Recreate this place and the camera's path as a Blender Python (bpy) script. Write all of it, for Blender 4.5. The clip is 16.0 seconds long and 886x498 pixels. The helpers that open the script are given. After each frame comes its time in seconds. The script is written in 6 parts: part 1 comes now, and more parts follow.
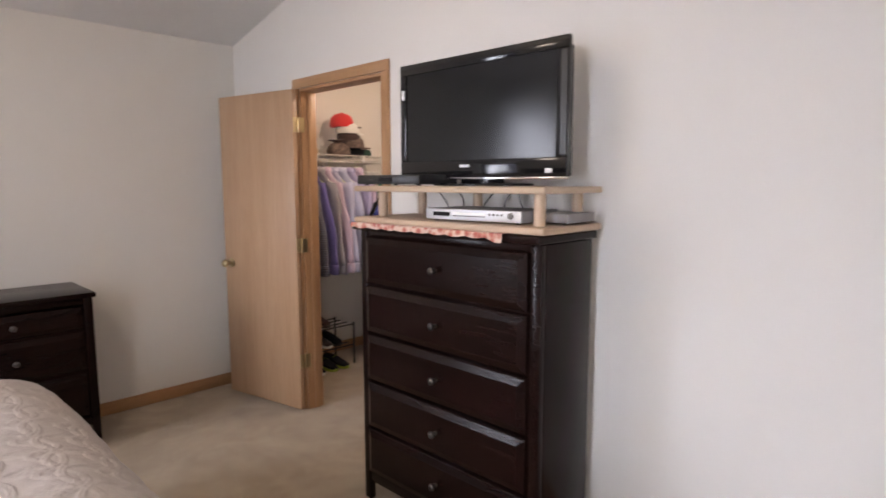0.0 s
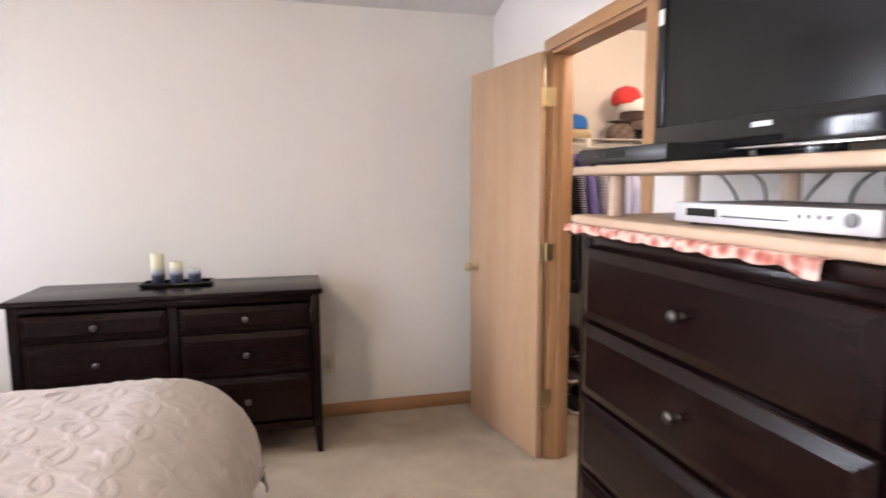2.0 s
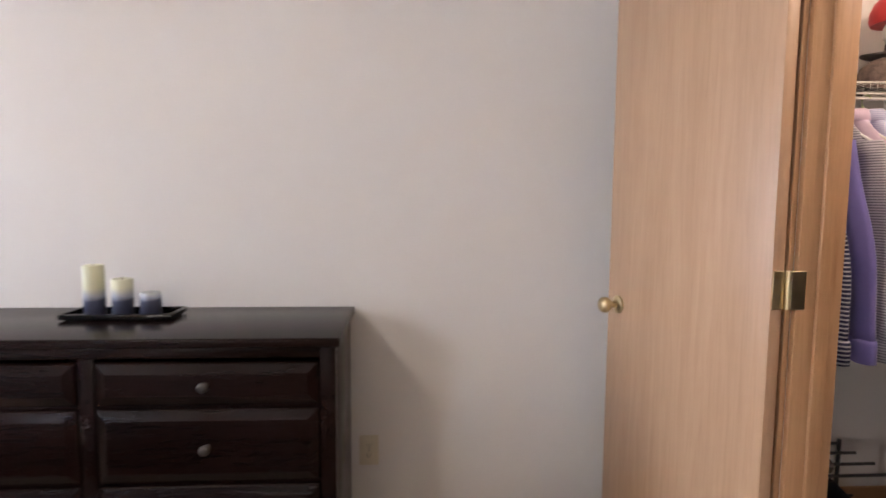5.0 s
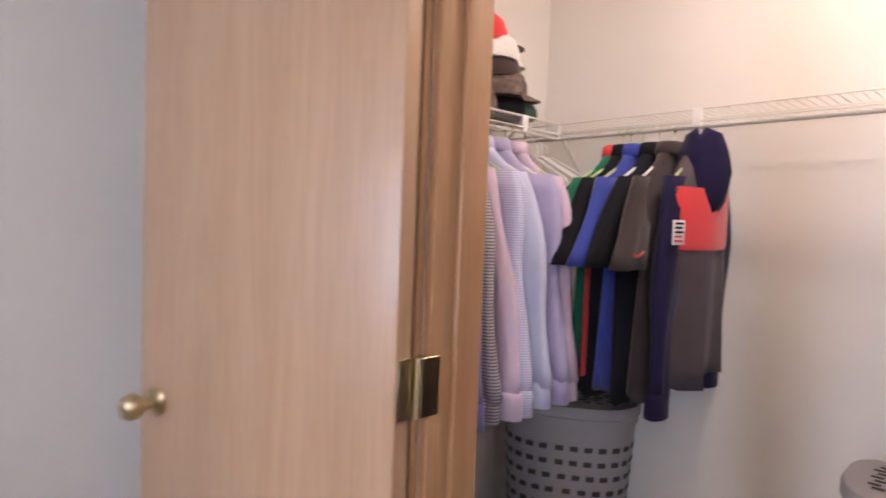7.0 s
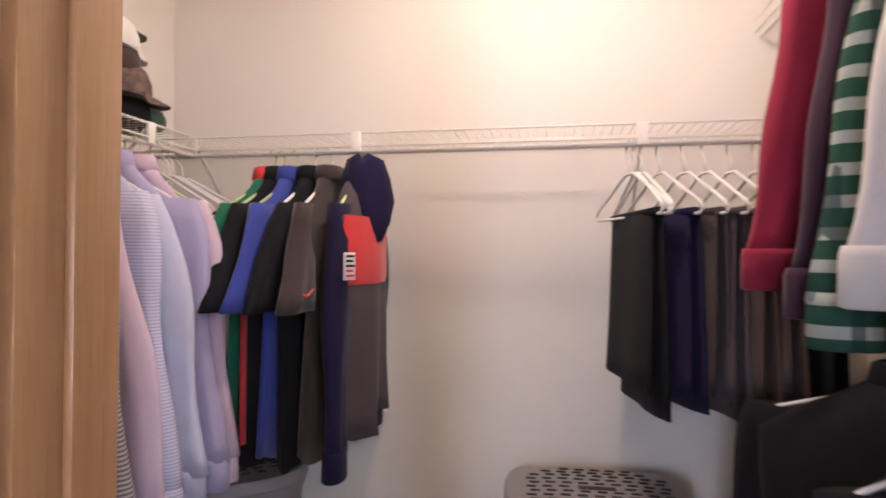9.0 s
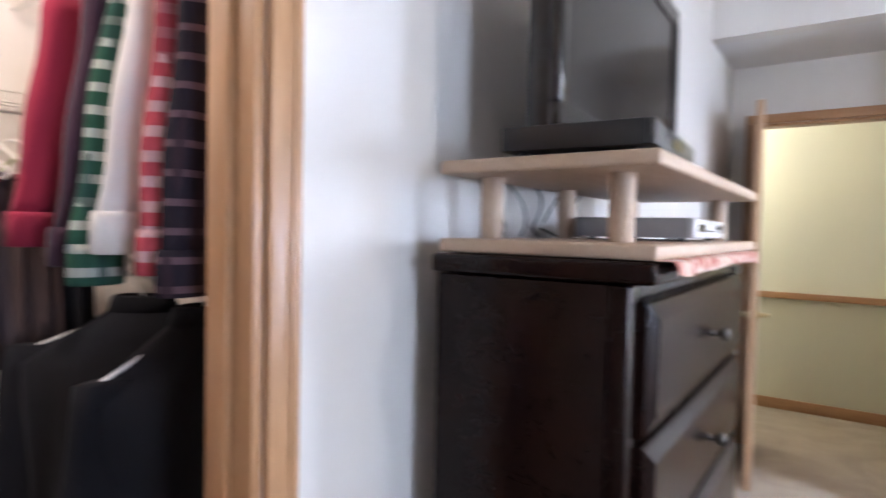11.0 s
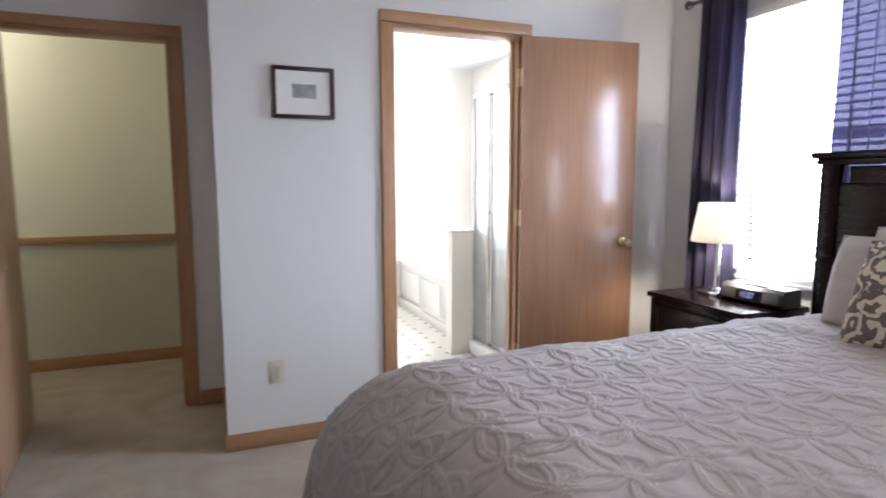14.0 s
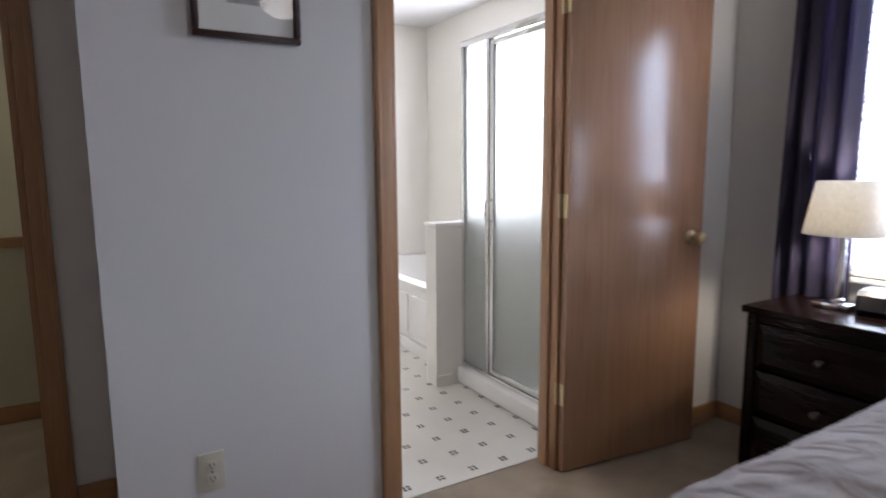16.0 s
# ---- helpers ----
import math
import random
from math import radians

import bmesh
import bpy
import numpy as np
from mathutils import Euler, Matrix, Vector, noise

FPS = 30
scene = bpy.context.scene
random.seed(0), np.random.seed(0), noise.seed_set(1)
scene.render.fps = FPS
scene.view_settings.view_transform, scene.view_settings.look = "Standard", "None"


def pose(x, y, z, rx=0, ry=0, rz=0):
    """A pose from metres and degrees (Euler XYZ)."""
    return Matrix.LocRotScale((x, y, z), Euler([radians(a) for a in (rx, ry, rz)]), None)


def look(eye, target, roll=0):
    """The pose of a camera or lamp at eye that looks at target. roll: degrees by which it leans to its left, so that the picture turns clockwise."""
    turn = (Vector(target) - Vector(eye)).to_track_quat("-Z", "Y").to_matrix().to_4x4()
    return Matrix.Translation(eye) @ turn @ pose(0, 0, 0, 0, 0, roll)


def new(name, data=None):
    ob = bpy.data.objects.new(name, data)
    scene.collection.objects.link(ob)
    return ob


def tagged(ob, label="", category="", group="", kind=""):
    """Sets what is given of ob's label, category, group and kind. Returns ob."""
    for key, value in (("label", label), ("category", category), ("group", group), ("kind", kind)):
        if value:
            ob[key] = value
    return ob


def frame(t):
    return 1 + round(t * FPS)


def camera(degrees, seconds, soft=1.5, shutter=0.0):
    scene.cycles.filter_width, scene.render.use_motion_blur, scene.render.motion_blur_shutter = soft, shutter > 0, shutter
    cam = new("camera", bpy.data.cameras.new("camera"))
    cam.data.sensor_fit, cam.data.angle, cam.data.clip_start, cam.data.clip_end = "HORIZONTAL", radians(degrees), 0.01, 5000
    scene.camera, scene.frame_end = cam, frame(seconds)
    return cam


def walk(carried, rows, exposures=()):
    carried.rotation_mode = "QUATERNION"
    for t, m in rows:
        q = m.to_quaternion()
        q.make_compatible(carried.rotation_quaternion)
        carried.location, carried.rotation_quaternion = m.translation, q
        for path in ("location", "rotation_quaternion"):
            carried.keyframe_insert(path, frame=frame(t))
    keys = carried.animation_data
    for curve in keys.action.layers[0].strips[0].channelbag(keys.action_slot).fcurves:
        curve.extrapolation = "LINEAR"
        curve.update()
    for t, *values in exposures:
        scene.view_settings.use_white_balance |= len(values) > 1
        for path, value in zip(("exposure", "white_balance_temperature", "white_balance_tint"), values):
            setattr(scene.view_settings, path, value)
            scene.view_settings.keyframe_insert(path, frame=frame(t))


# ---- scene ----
cam = camera(74.7, 16.0, soft=1.6, shutter=0.5)
PATH = [
    (0, (0.484, -0.103, 1.481), (1.909, 1.281, 1.25), -0.1),
    (0.5, (0.691, 0.005, 1.449), (1.934, 1.556, 1.226), -0.1),
    (1, (0.904, 0.134, 1.445), (1.979, 1.806, 1.222), -0.2),
    (1.5, (1.144, 0.281, 1.442), (1.967, 2.09, 1.215), -0.3),
    (2, (1.281, 0.436, 1.418), (1.771, 2.362, 1.194), -0.2),
    (2.5, (1.339, 0.648, 1.383), (1.534, 2.626, 1.161), -0.2),
    (3, (1.416, 0.821, 1.407), (1.338, 2.805, 1.162), -0.2),
    (3.2, (1.468, 0.903, 1.399), (1.333, 2.884, 1.162), -0.2),
    (5.5, (1.608, 2.007, 1.286), (2.002, 3.961, 1.124), 1.0),
    (6, (1.644, 2.175, 1.311), (2.510, 3.973, 1.188), 1.6),
    (6.5, (1.774, 2.319, 1.325), (2.939, 3.94, 1.211), 2.3),
    (7, (1.933, 2.444, 1.328), (3.292, 3.907, 1.224), 2.2),
    (7.5, (2.08, 2.552, 1.339), (3.667, 3.766, 1.259), 1.9),
    (8, (2.219, 2.594, 1.350), (3.978, 3.546, 1.315), 1.7),
    (8.2, (2.237, 2.623, 1.360), (4.057, 3.452, 1.329), 1.4),
    (10.5, (1.839, 2.711, 1.320), (3.571, 1.711, 1.324), 0.1),
    (11, (1.837, 2.803, 1.342), (2.985, 1.166, 1.276), 1.2),
    (11.5, (1.733, 2.794, 1.33), (2.517, 0.955, 1.272), -0.3),
    (12, (1.671, 2.782, 1.299), (2.133, 0.838, 1.22), -0.6),
    (12.5, (1.598, 2.728, 1.283), (1.665, 0.732, 1.166), -0.3),
    (13, (1.49, 2.552, 1.27), (1.166, 0.584, 1.125), -0.3),
    (13.5, (1.395, 2.354, 1.27), (0.908, 0.424, 1.075), -0.3),
    (14, (1.358, 2.161, 1.279), (0.636, 0.311, 1.048), -0.1),
    (14.5, (1.340, 1.943, 1.242), (0.413, 0.187, 1.005), -0.2),
    (15, (1.260, 1.655, 1.247), (0.268, -0.062, 0.985), -0.4),
    (15.5, (1.265, 1.364, 1.242), (0.276, -0.353, 0.970), -0.5),
    (16, (1.328, 1.026, 1.222), (0.330, -0.686, 0.950), -0.4),
]
EXPOSURES = [(0, 0.33, 6450, 20), (0.5, 0.58, 6400, 20), (1, 0.74, 6350, 20), (1.5, 0.95, 6300, 19), (2.2, 1.02, 6300, 20), (3, 0.74, 6250, 20), (5.5, 0.84, 6100, 20), (7, 0.78, 5800, 22), (8.2, 0.70, 6100, 24), (10.5, 0.50, 5350, 18), (11, 0.98, 5500, 16), (12, 0.80, 5550, 16), (12.5, 0.46, 5550, 16), (13, 0.34, 5550, 16), (13.5, 0.10, 5550, 16), (14.5, -0.44, 5650, 17), (15.5, -1.07, 5650, 18), (16, -1.15, 5650, 18)]
walk(cam, [(t, look(*p)) for t, *p in PATH], EXPOSURES)

# ---- world, sky and lamps ----
world = bpy.data.worlds.new("sky")
scene.world = world
world.use_nodes = True
sky = world.node_tree.nodes.new("ShaderNodeTexSky")
sky.sky_type, sky.sun_disc = "NISHITA", False
sky.sun_elevation, sky.sun_rotation = radians(48), radians(200)
world.node_tree.links.new(sky.outputs[0], world.node_tree.nodes["Background"].inputs[0])
world.node_tree.nodes["Background"].inputs[1].default_value = 0.12

WALL_X, WALL_Y, WIN_X, BATH_Y = 2.50, 3.93, -1.22, -0.67
CEIL_Z, SLOPE = 2.435, 0.235


def area_lamp(name, m, w, h, watts, colour):
    d = bpy.data.lights.new(name, "AREA")
    d.shape, d.size, d.size_y, d.energy, d.color = "RECTANGLE", w, h, watts, colour
    ob = new(name, d)
    ob.matrix_world = m
    return ob


def bulb(name, at, watts, colour, radius=0.05):
    d = bpy.data.lights.new(name, "POINT")
    d.energy, d.color, d.shadow_soft_size = watts, colour, radius
    ob = new(name, d)
    ob.location = at
    return ob


DAY = (0.86, 0.93, 1.0)
WARM = (1.0, 0.78, 0.52)
# daylight in the window openings
area_lamp("daylight", look((WIN_X - 0.22, 0.26, 1.47), (4, 0.9, 1.2)), 0.92, 1.36, 122, DAY)
area_lamp("daylight", look((WIN_X - 0.22, 3.35, 1.47), (1.6, -1.6, 1.2)), 0.92, 1.36, 60, DAY)
area_lamp("daylight", look((WIN_X - 0.22, -2.35, 1.60), (4, -2.3, 0.9)), 0.90, 1.20, 108, (1.0, 0.97, 0.91))
# lamps of the place, and last an added fill for the hall
bulb("bedside_bulb", (-1.012, -0.062, 1.070), 28.0, (1.0, 0.86, 0.62), 0.03)
bulb("ceiling_bulb", (0.20, 1.70, 2.33), 9.5, (1.0, 0.83, 0.62), 0.09)
bulb("closet_bulb", (3.25, 2.75, 2.30), 16.5, (1.0, 0.78, 0.55), 0.06)
# made-up source: no lamp is known here, it only brightens the hall
bulb("hall_fill_bulb", (2.95, -1.95, 2.28), 14, (1.0, 0.88, 0.64), 0.10)


# ---- materials ----
def nodes_of(name):
    m = bpy.data.materials.new(name)
    m.use_nodes = True
    nt = m.node_tree
    return m, nt, nt.nodes["Principled BSDF"]


def coords(nt, scale=(1, 1, 1), rot=(0, 0, 0)):
    tc, mp = nt.nodes.new("ShaderNodeTexCoord"), nt.nodes.new("ShaderNodeMapping")
    mp.inputs["Scale"].default_value, mp.inputs["Rotation"].default_value = scale, rot
    nt.links.new(tc.outputs["Object"], mp.inputs["Vector"])
    return mp.outputs["Vector"]


def noise_tex(nt, vec, scale, detail=3.0, rough=0.55, dist=0.0):
    n = nt.nodes.new("ShaderNodeTexNoise")
    n.inputs["Scale"].default_value, n.inputs["Detail"].default_value = scale, detail
    n.inputs["Roughness"].default_value, n.inputs["Distortion"].default_value = rough, dist
    nt.links.new(vec, n.inputs["Vector"])
    return n.outputs["Fac"]


def ramp(nt, fac, stops):
    r = nt.nodes.new("ShaderNodeValToRGB")
    e = r.color_ramp.elements
    while len(e) < len(stops):
        e.new(0.5)
    for k, (p, c) in enumerate(stops):
        e[k].position, e[k].color = p, (*c, 1)
    nt.links.new(fac, r.inputs["Fac"])
    return r.outputs["Color"]


def mixc(nt, fac, a, b, blend="MIX"):
    n = nt.nodes.new("ShaderNodeMix")
    n.data_type, n.blend_type = "RGBA", blend
    for sock, v in ((n.inputs[0], fac), (n.inputs[6], a), (n.inputs[7], b)):
        if isinstance(v, (int, float)):
            sock.default_value = v
        elif isinstance(v, tuple):
            sock.default_value = (*v, 1)
        else:
            nt.links.new(v, sock)
    return n.outputs[2]


def math_n(nt, op, a, b=0.0):
    n = nt.nodes.new("ShaderNodeMath")
    n.operation = op
    for sock, v in zip(n.inputs, (a, b)):
        if isinstance(v, (int, float)):
            sock.default_value = v
        else:
            nt.links.new(v, sock)
    return n.outputs[0]


def bump(nt, bsdf, height, strength, dist=0.002):
    b = nt.nodes.new("ShaderNodeBump")
    b.inputs["Strength"].default_value, b.inputs["Distance"].default_value = strength, dist
    nt.links.new(height, b.inputs["Height"])
    nt.links.new(b.outputs[0], bsdf.inputs["Normal"])


def shade(c, k):
    return tuple(min(1.0, v * k) for v in c)


def surface(name, col, rough=0.6, vary=0.08, big=2.0, fine=60.0, relief=0.15, dist=0.002, metal=0.0, spec=0.5, sheen=0.0):
    """A painted, plastic, cloth or stone surface: large patches, fine grain, relief."""
    m, nt, b = nodes_of(name)
    v = coords(nt)
    n1, n2 = noise_tex(nt, v, big, 4), noise_tex(nt, v, fine, 4)
    c = ramp(nt, n1, [(0.3, shade(col, 1 - vary)), (0.7, shade(col, 1 + vary))])
    c = mixc(nt, 0.35, c, ramp(nt, n2, [(0.35, shade(col, 1 - vary)), (0.65, shade(col, 1 + vary))]))
    nt.links.new(c, b.inputs["Base Color"])
    rr = nt.nodes.new("ShaderNodeMapRange")
    rr.inputs["To Min"].default_value, rr.inputs["To Max"].default_value = max(0.02, rough - 0.07), min(1, rough + 0.07)
    nt.links.new(n1, rr.inputs["Value"])
    nt.links.new(rr.outputs[0], b.inputs["Roughness"])
    b.inputs["Metallic"].default_value = metal
    b.inputs["Specular IOR Level"].default_value = spec
    b.inputs["Sheen Weight"].default_value = sheen
    if relief:
        bump(nt, b, n2, relief, dist)
    return m


def timber(name, dark, light, grain=(14, 14, 1.2), rough=0.4, figure=0.5, coat=0.0, relief=0.08, spec=0.5):
    """Wood with grain along the local axis of the smallest scale."""
    m, nt, b = nodes_of(name)
    v = coords(nt, grain)
    n1 = noise_tex(nt, v, 1.0, 3, 0.5, 1.2)
    n2 = noise_tex(nt, coords(nt, tuple(g * 9 for g in grain)), 1.0, 5, 0.65)
    rings = math_n(nt, "FRACT", math_n(nt, "MULTIPLY", n1, 9.0))
    c1 = ramp(nt, n1, [(0.3, dark), (0.7, light)])
    c2 = ramp(nt, rings, [(0.0, dark), (0.25, light), (0.8, light), (1.0, dark)])
    c = mixc(nt, figure, c1, c2)
    c = mixc(nt, 0.35, c, ramp(nt, n2, [(0.35, dark), (0.6, light)]))
    nt.links.new(c, b.inputs["Base Color"])
    b.inputs["Roughness"].default_value = rough
    b.inputs["Specular IOR Level"].default_value = spec
    b.inputs["Coat Weight"].default_value = coat
    b.inputs["Coat Roughness"].default_value = 0.12
    bump(nt, b, n2, relief, 0.001)
    return m


M_WALL = surface("wall_paint", (0.74, 0.72, 0.69), 0.75, 0.02, 1.2, 160, 0.22, 0.0015, spec=0.25)
M_WALL_CLOSET = surface("closet_paint", (0.77, 0.735, 0.69), 0.75, 0.02, 1.2, 160, 0.22, 0.0015, spec=0.25)
M_CEIL = surface("ceiling_paint", (0.74, 0.73, 0.72), 0.9, 0.03, 1.5, 45, 0.6, 0.004, spec=0.1)
M_HALL = surface("hall_paint", (0.74, 0.73, 0.61), 0.7, 0.02, 1.2, 160, 0.2, 0.0015, spec=0.25)
M_HALL_LOW = surface("hall_low_paint", (0.56, 0.54, 0.42), 0.7, 0.02, 1.2, 160, 0.2, 0.0015, spec=0.25)
M_BATH = surface("bath_paint", (0.85, 0.825, 0.76), 0.6, 0.015, 1.2, 160, 0.15, 0.001, spec=0.3)
M_OAK = timber("oak_door", (0.40, 0.245, 0.14), (0.50, 0.325, 0.20), (9, 9, 0.55), 0.36, 0.28, 0.15)
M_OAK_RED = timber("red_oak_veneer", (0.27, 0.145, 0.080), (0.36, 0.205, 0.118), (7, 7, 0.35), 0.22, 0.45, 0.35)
M_OAK_TRIM = timber("oak_trim", (0.33, 0.17, 0.075), (0.45, 0.255, 0.125), (16, 16, 0.9), 0.38, 0.2, 0.1)
M_OAK_TRIM_X = timber("oak_trim_along_x", (0.33, 0.17, 0.075), (0.45, 0.255, 0.125), (0.9, 16, 16), 0.38, 0.2, 0.1)
M_OAK_TRIM_Y = timber("oak_trim_along_y", (0.33, 0.17, 0.075), (0.45, 0.255, 0.125), (16, 0.9, 16), 0.38, 0.2, 0.1)
M_DARK = timber("espresso_wood", (0.005, 0.0024, 0.002), (0.012, 0.0050, 0.004), (12, 1.2, 12), 0.22, 0.2, 0.0, 0.03, 0.16)
M_DARK_X = timber("espresso_wood_along_x", (0.005, 0.0024, 0.002), (0.012, 0.0050, 0.004), (1.2, 12, 12), 0.22, 0.2, 0.0, 0.03, 0.16)
M_PINE = timber("pine_board", (0.41, 0.295, 0.205), (0.48, 0.36, 0.26), (14, 1.0, 14), 0.5, 0.2, 0.0)
M_BLACK = surface("black_plastic", (0.012, 0.012, 0.013), 0.32, 0.1, 6, 300, 0.05, 0.0005)
M_BLACK_GLOSS = surface("black_gloss", (0.008, 0.008, 0.009), 0.09, 0.05, 4, 200, 0.0)
M_SCREEN = surface("matte_screen", (0.005, 0.005, 0.006), 0.17, 0.03, 3, 300, 0.0, spec=0.42)
M_SILVER = surface("silver_plastic", (0.62, 0.63, 0.66), 0.33, 0.03, 5, 250, 0.03, 0.0005, metal=0.4)
M_CHROME = surface("chrome", (0.75, 0.75, 0.76), 0.12, 0.03, 8, 200, 0.0, metal=1.0)
M_BRASS = surface("brass", (0.60, 0.49, 0.29), 0.30, 0.06, 30, 200, 0.04, 0.0005, metal=1.0)
M_PEWTER = surface("pewter", (0.12, 0.112, 0.105), 0.38, 0.08, 40, 200, 0.05, 0.0005, metal=1.0)
M_WHITE_WIRE = surface("white_vinyl", (0.70, 0.675, 0.62), 0.4, 0.03, 10, 120, 0.0)
M_WHITE_PL = surface("white_plastic", (0.80, 0.79, 0.76), 0.4, 0.03, 10, 120, 0.02)
M_GREEN_PL = surface("pale_green_plastic", (0.50, 0.58, 0.28), 0.4, 0.03, 10, 120, 0.02)
M_IVORY = surface("ivory_plastic", (0.66, 0.61, 0.48), 0.45, 0.03, 12, 120, 0.02)
M_SLOT = surface("dark_slot", (0.03, 0.025, 0.02), 0.6, 0.05, 12, 120, 0.0)
M_TUB = surface("white_acrylic", (0.86, 0.85, 0.82), 0.22, 0.015, 3, 100, 0.0)
M_FRAME_WOOD = timber("mahogany_frame", (0.022, 0.010, 0.008), (0.05, 0.02, 0.015), (10, 10, 10), 0.3)
M_MAT_BOARD = surface("cream_mat_board", (0.70, 0.68, 0.62), 0.8, 0.02, 8, 200, 0.05)
M_GREY_PL = surface("grey_plastic", (0.25, 0.24, 0.245), 0.4, 0.04, 8, 200, 0.03)
M_PAPER = surface("paper_label", (0.72, 0.72, 0.72), 0.7, 0.02, 20, 200, 0.0)


def carpet_material():
    m, nt, b = nodes_of("beige_carpet")
    v = coords(nt)
    n1, n2, n3 = noise_tex(nt, v, 2.6, 3, 0.55, 1.6), noise_tex(nt, v, 7.0, 4, 0.6, 0.5), noise_tex(nt, v, 260, 3, 0.7)
    c = ramp(nt, n1, [(0.38, (0.285, 0.22, 0.155)), (0.62, (0.455, 0.375, 0.285))])
    c = mixc(nt, 0.4, c, ramp(nt, n2, [(0.35, (0.29, 0.23, 0.165)), (0.65, (0.45, 0.375, 0.285))]))
    c = mixc(nt, 0.45, c, ramp(nt, n3, [(0.35, (0.24, 0.19, 0.135)), (0.65, (0.52, 0.44, 0.34))]))
    nt.links.new(c, b.inputs["Base Color"])
    b.inputs["Roughness"].default_value = 0.95
    b.inputs["Sheen Weight"].default_value = 0.25
    b.inputs["Specular IOR Level"].default_value = 0.1
    bump(nt, b, mixc(nt, 0.5, n3, n2), 0.7, 0.008)
    return m


def vinyl_material():
    """White sheet vinyl with a small motif of four dark squares every six inches."""
    m, nt, b = nodes_of("patterned_vinyl")
    v = coords(nt)
    sep = nt.nodes.new("ShaderNodeSeparateXYZ")
    nt.links.new(v, sep.inputs[0])
    pitch = 0.1524

    def cell(out, shift):
        f = math_n(nt, "FRACT", math_n(nt, "ADD", math_n(nt, "DIVIDE", math_n(nt, "ADD", out, shift), pitch), 200.0))
        return math_n(nt, "MULTIPLY", math_n(nt, "ABSOLUTE", math_n(nt, "SUBTRACT", f, 0.5)), pitch)

    def inside(u):
        return math_n(nt, "MULTIPLY", math_n(nt, "GREATER_THAN", u, 0.0022), math_n(nt, "LESS_THAN", u, 0.0165))

    motif = math_n(nt, "MULTIPLY", inside(cell(sep.outputs[0], -0.021)), inside(cell(sep.outputs[1], 0.0155)))
    n1, n2 = noise_tex(nt, v, 3, 4), noise_tex(nt, v, 90, 3)
    base = ramp(nt, n1, [(0.3, (0.74, 0.71, 0.64)), (0.7, (0.80, 0.775, 0.71))])
    dark = ramp(nt, n2, [(0.3, (0.05, 0.05, 0.05)), (0.7, (0.13, 0.12, 0.11))])
    nt.links.new(mixc(nt, motif, base, dark), b.inputs["Base Color"])
    b.inputs["Roughness"].default_value = 0.35
    bump(nt, b, n2, 0.08, 0.001)
    return m


def cloth(name, col, vary=0.10, fine=420, relief=0.35, sheen=0.2, rough=0.9):
    return surface(name, col, rough, vary, 5, fine, relief, 0.0012, spec=0.15, sheen=sheen)


def striped(name, a, b_col, pitch, axis=2, share=0.5, cross=None):
    """Woven stripes along one local axis, or a check where cross is given."""
    m, nt, b = nodes_of(name)
    v = coords(nt)
    sep = nt.nodes.new("ShaderNodeSeparateXYZ")
    nt.links.new(v, sep.inputs[0])
    f = math_n(nt, "FRACT", math_n(nt, "ADD", math_n(nt, "DIVIDE", sep.outputs[axis], pitch), 100.0))
    k = math_n(nt, "LESS_THAN", f, share)
    c = mixc(nt, k, a, b_col)
    if cross:
        f2 = math_n(nt, "FRACT", math_n(nt, "ADD", math_n(nt, "DIVIDE", math_n(nt, "ADD", sep.outputs[0], sep.outputs[1]), pitch), 100.0))
        c = mixc(nt, math_n(nt, "MULTIPLY", math_n(nt, "LESS_THAN", f2, share), 0.75), c, cross)
    n2 = noise_tex(nt, v, 300, 3)
    c = mixc(nt, 0.2, c, ramp(nt, n2, [(0.3, shade(a, 0.7)), (0.7, shade(a, 1.2))]))
    nt.links.new(c, b.inputs["Base Color"])
    b.inputs["Roughness"].default_value = 0.9
    b.inputs["Specular IOR Level"].default_value = 0.15
    bump(nt, b, n2, 0.3, 0.001)
    return m


def glass(name, rough=0.0, tint=(1, 1, 1), relief=0.0, scale=60):
    m, nt, b = nodes_of(name)
    b.inputs["Base Color"].default_value = (*tint, 1)
    b.inputs["Transmission Weight"].default_value = 1.0
    b.inputs["Roughness"].default_value = rough
    b.inputs["IOR"].default_value = 1.45
    if relief:
        bump(nt, b, noise_tex(nt, coords(nt), scale, 3), relief, 0.003)
    return m


def sheer(name, col, through_part):
    m, nt, b = nodes_of(name)
    out = nt.nodes["Material Output"]
    v = coords(nt)
    n2 = noise_tex(nt, v, 380, 3)
    c = ramp(nt, n2, [(0.3, shade(col, 0.75)), (0.7, shade(col, 1.25))])
    nt.links.new(c, b.inputs["Base Color"])
    b.inputs["Roughness"].default_value = 0.7
    b.inputs["Sheen Weight"].default_value = 0.3
    tl, tr = nt.nodes.new("ShaderNodeBsdfTranslucent"), nt.nodes.new("ShaderNodeBsdfTransparent")
    nt.links.new(c, tl.inputs["Color"])
    tr.inputs["Color"].default_value = (0.72, 0.70, 0.85, 1)
    m1, m2 = nt.nodes.new("ShaderNodeMixShader"), nt.nodes.new("ShaderNodeMixShader")
    m1.inputs[0].default_value, m2.inputs[0].default_value = 0.3, through_part
    nt.links.new(b.outputs[0], m1.inputs[1])
    nt.links.new(tl.outputs[0], m1.inputs[2])
    nt.links.new(m1.outputs[0], m2.inputs[1])
    nt.links.new(tr.outputs[0], m2.inputs[2])
    nt.links.new(m2.outputs[0], out.inputs["Surface"])
    return m


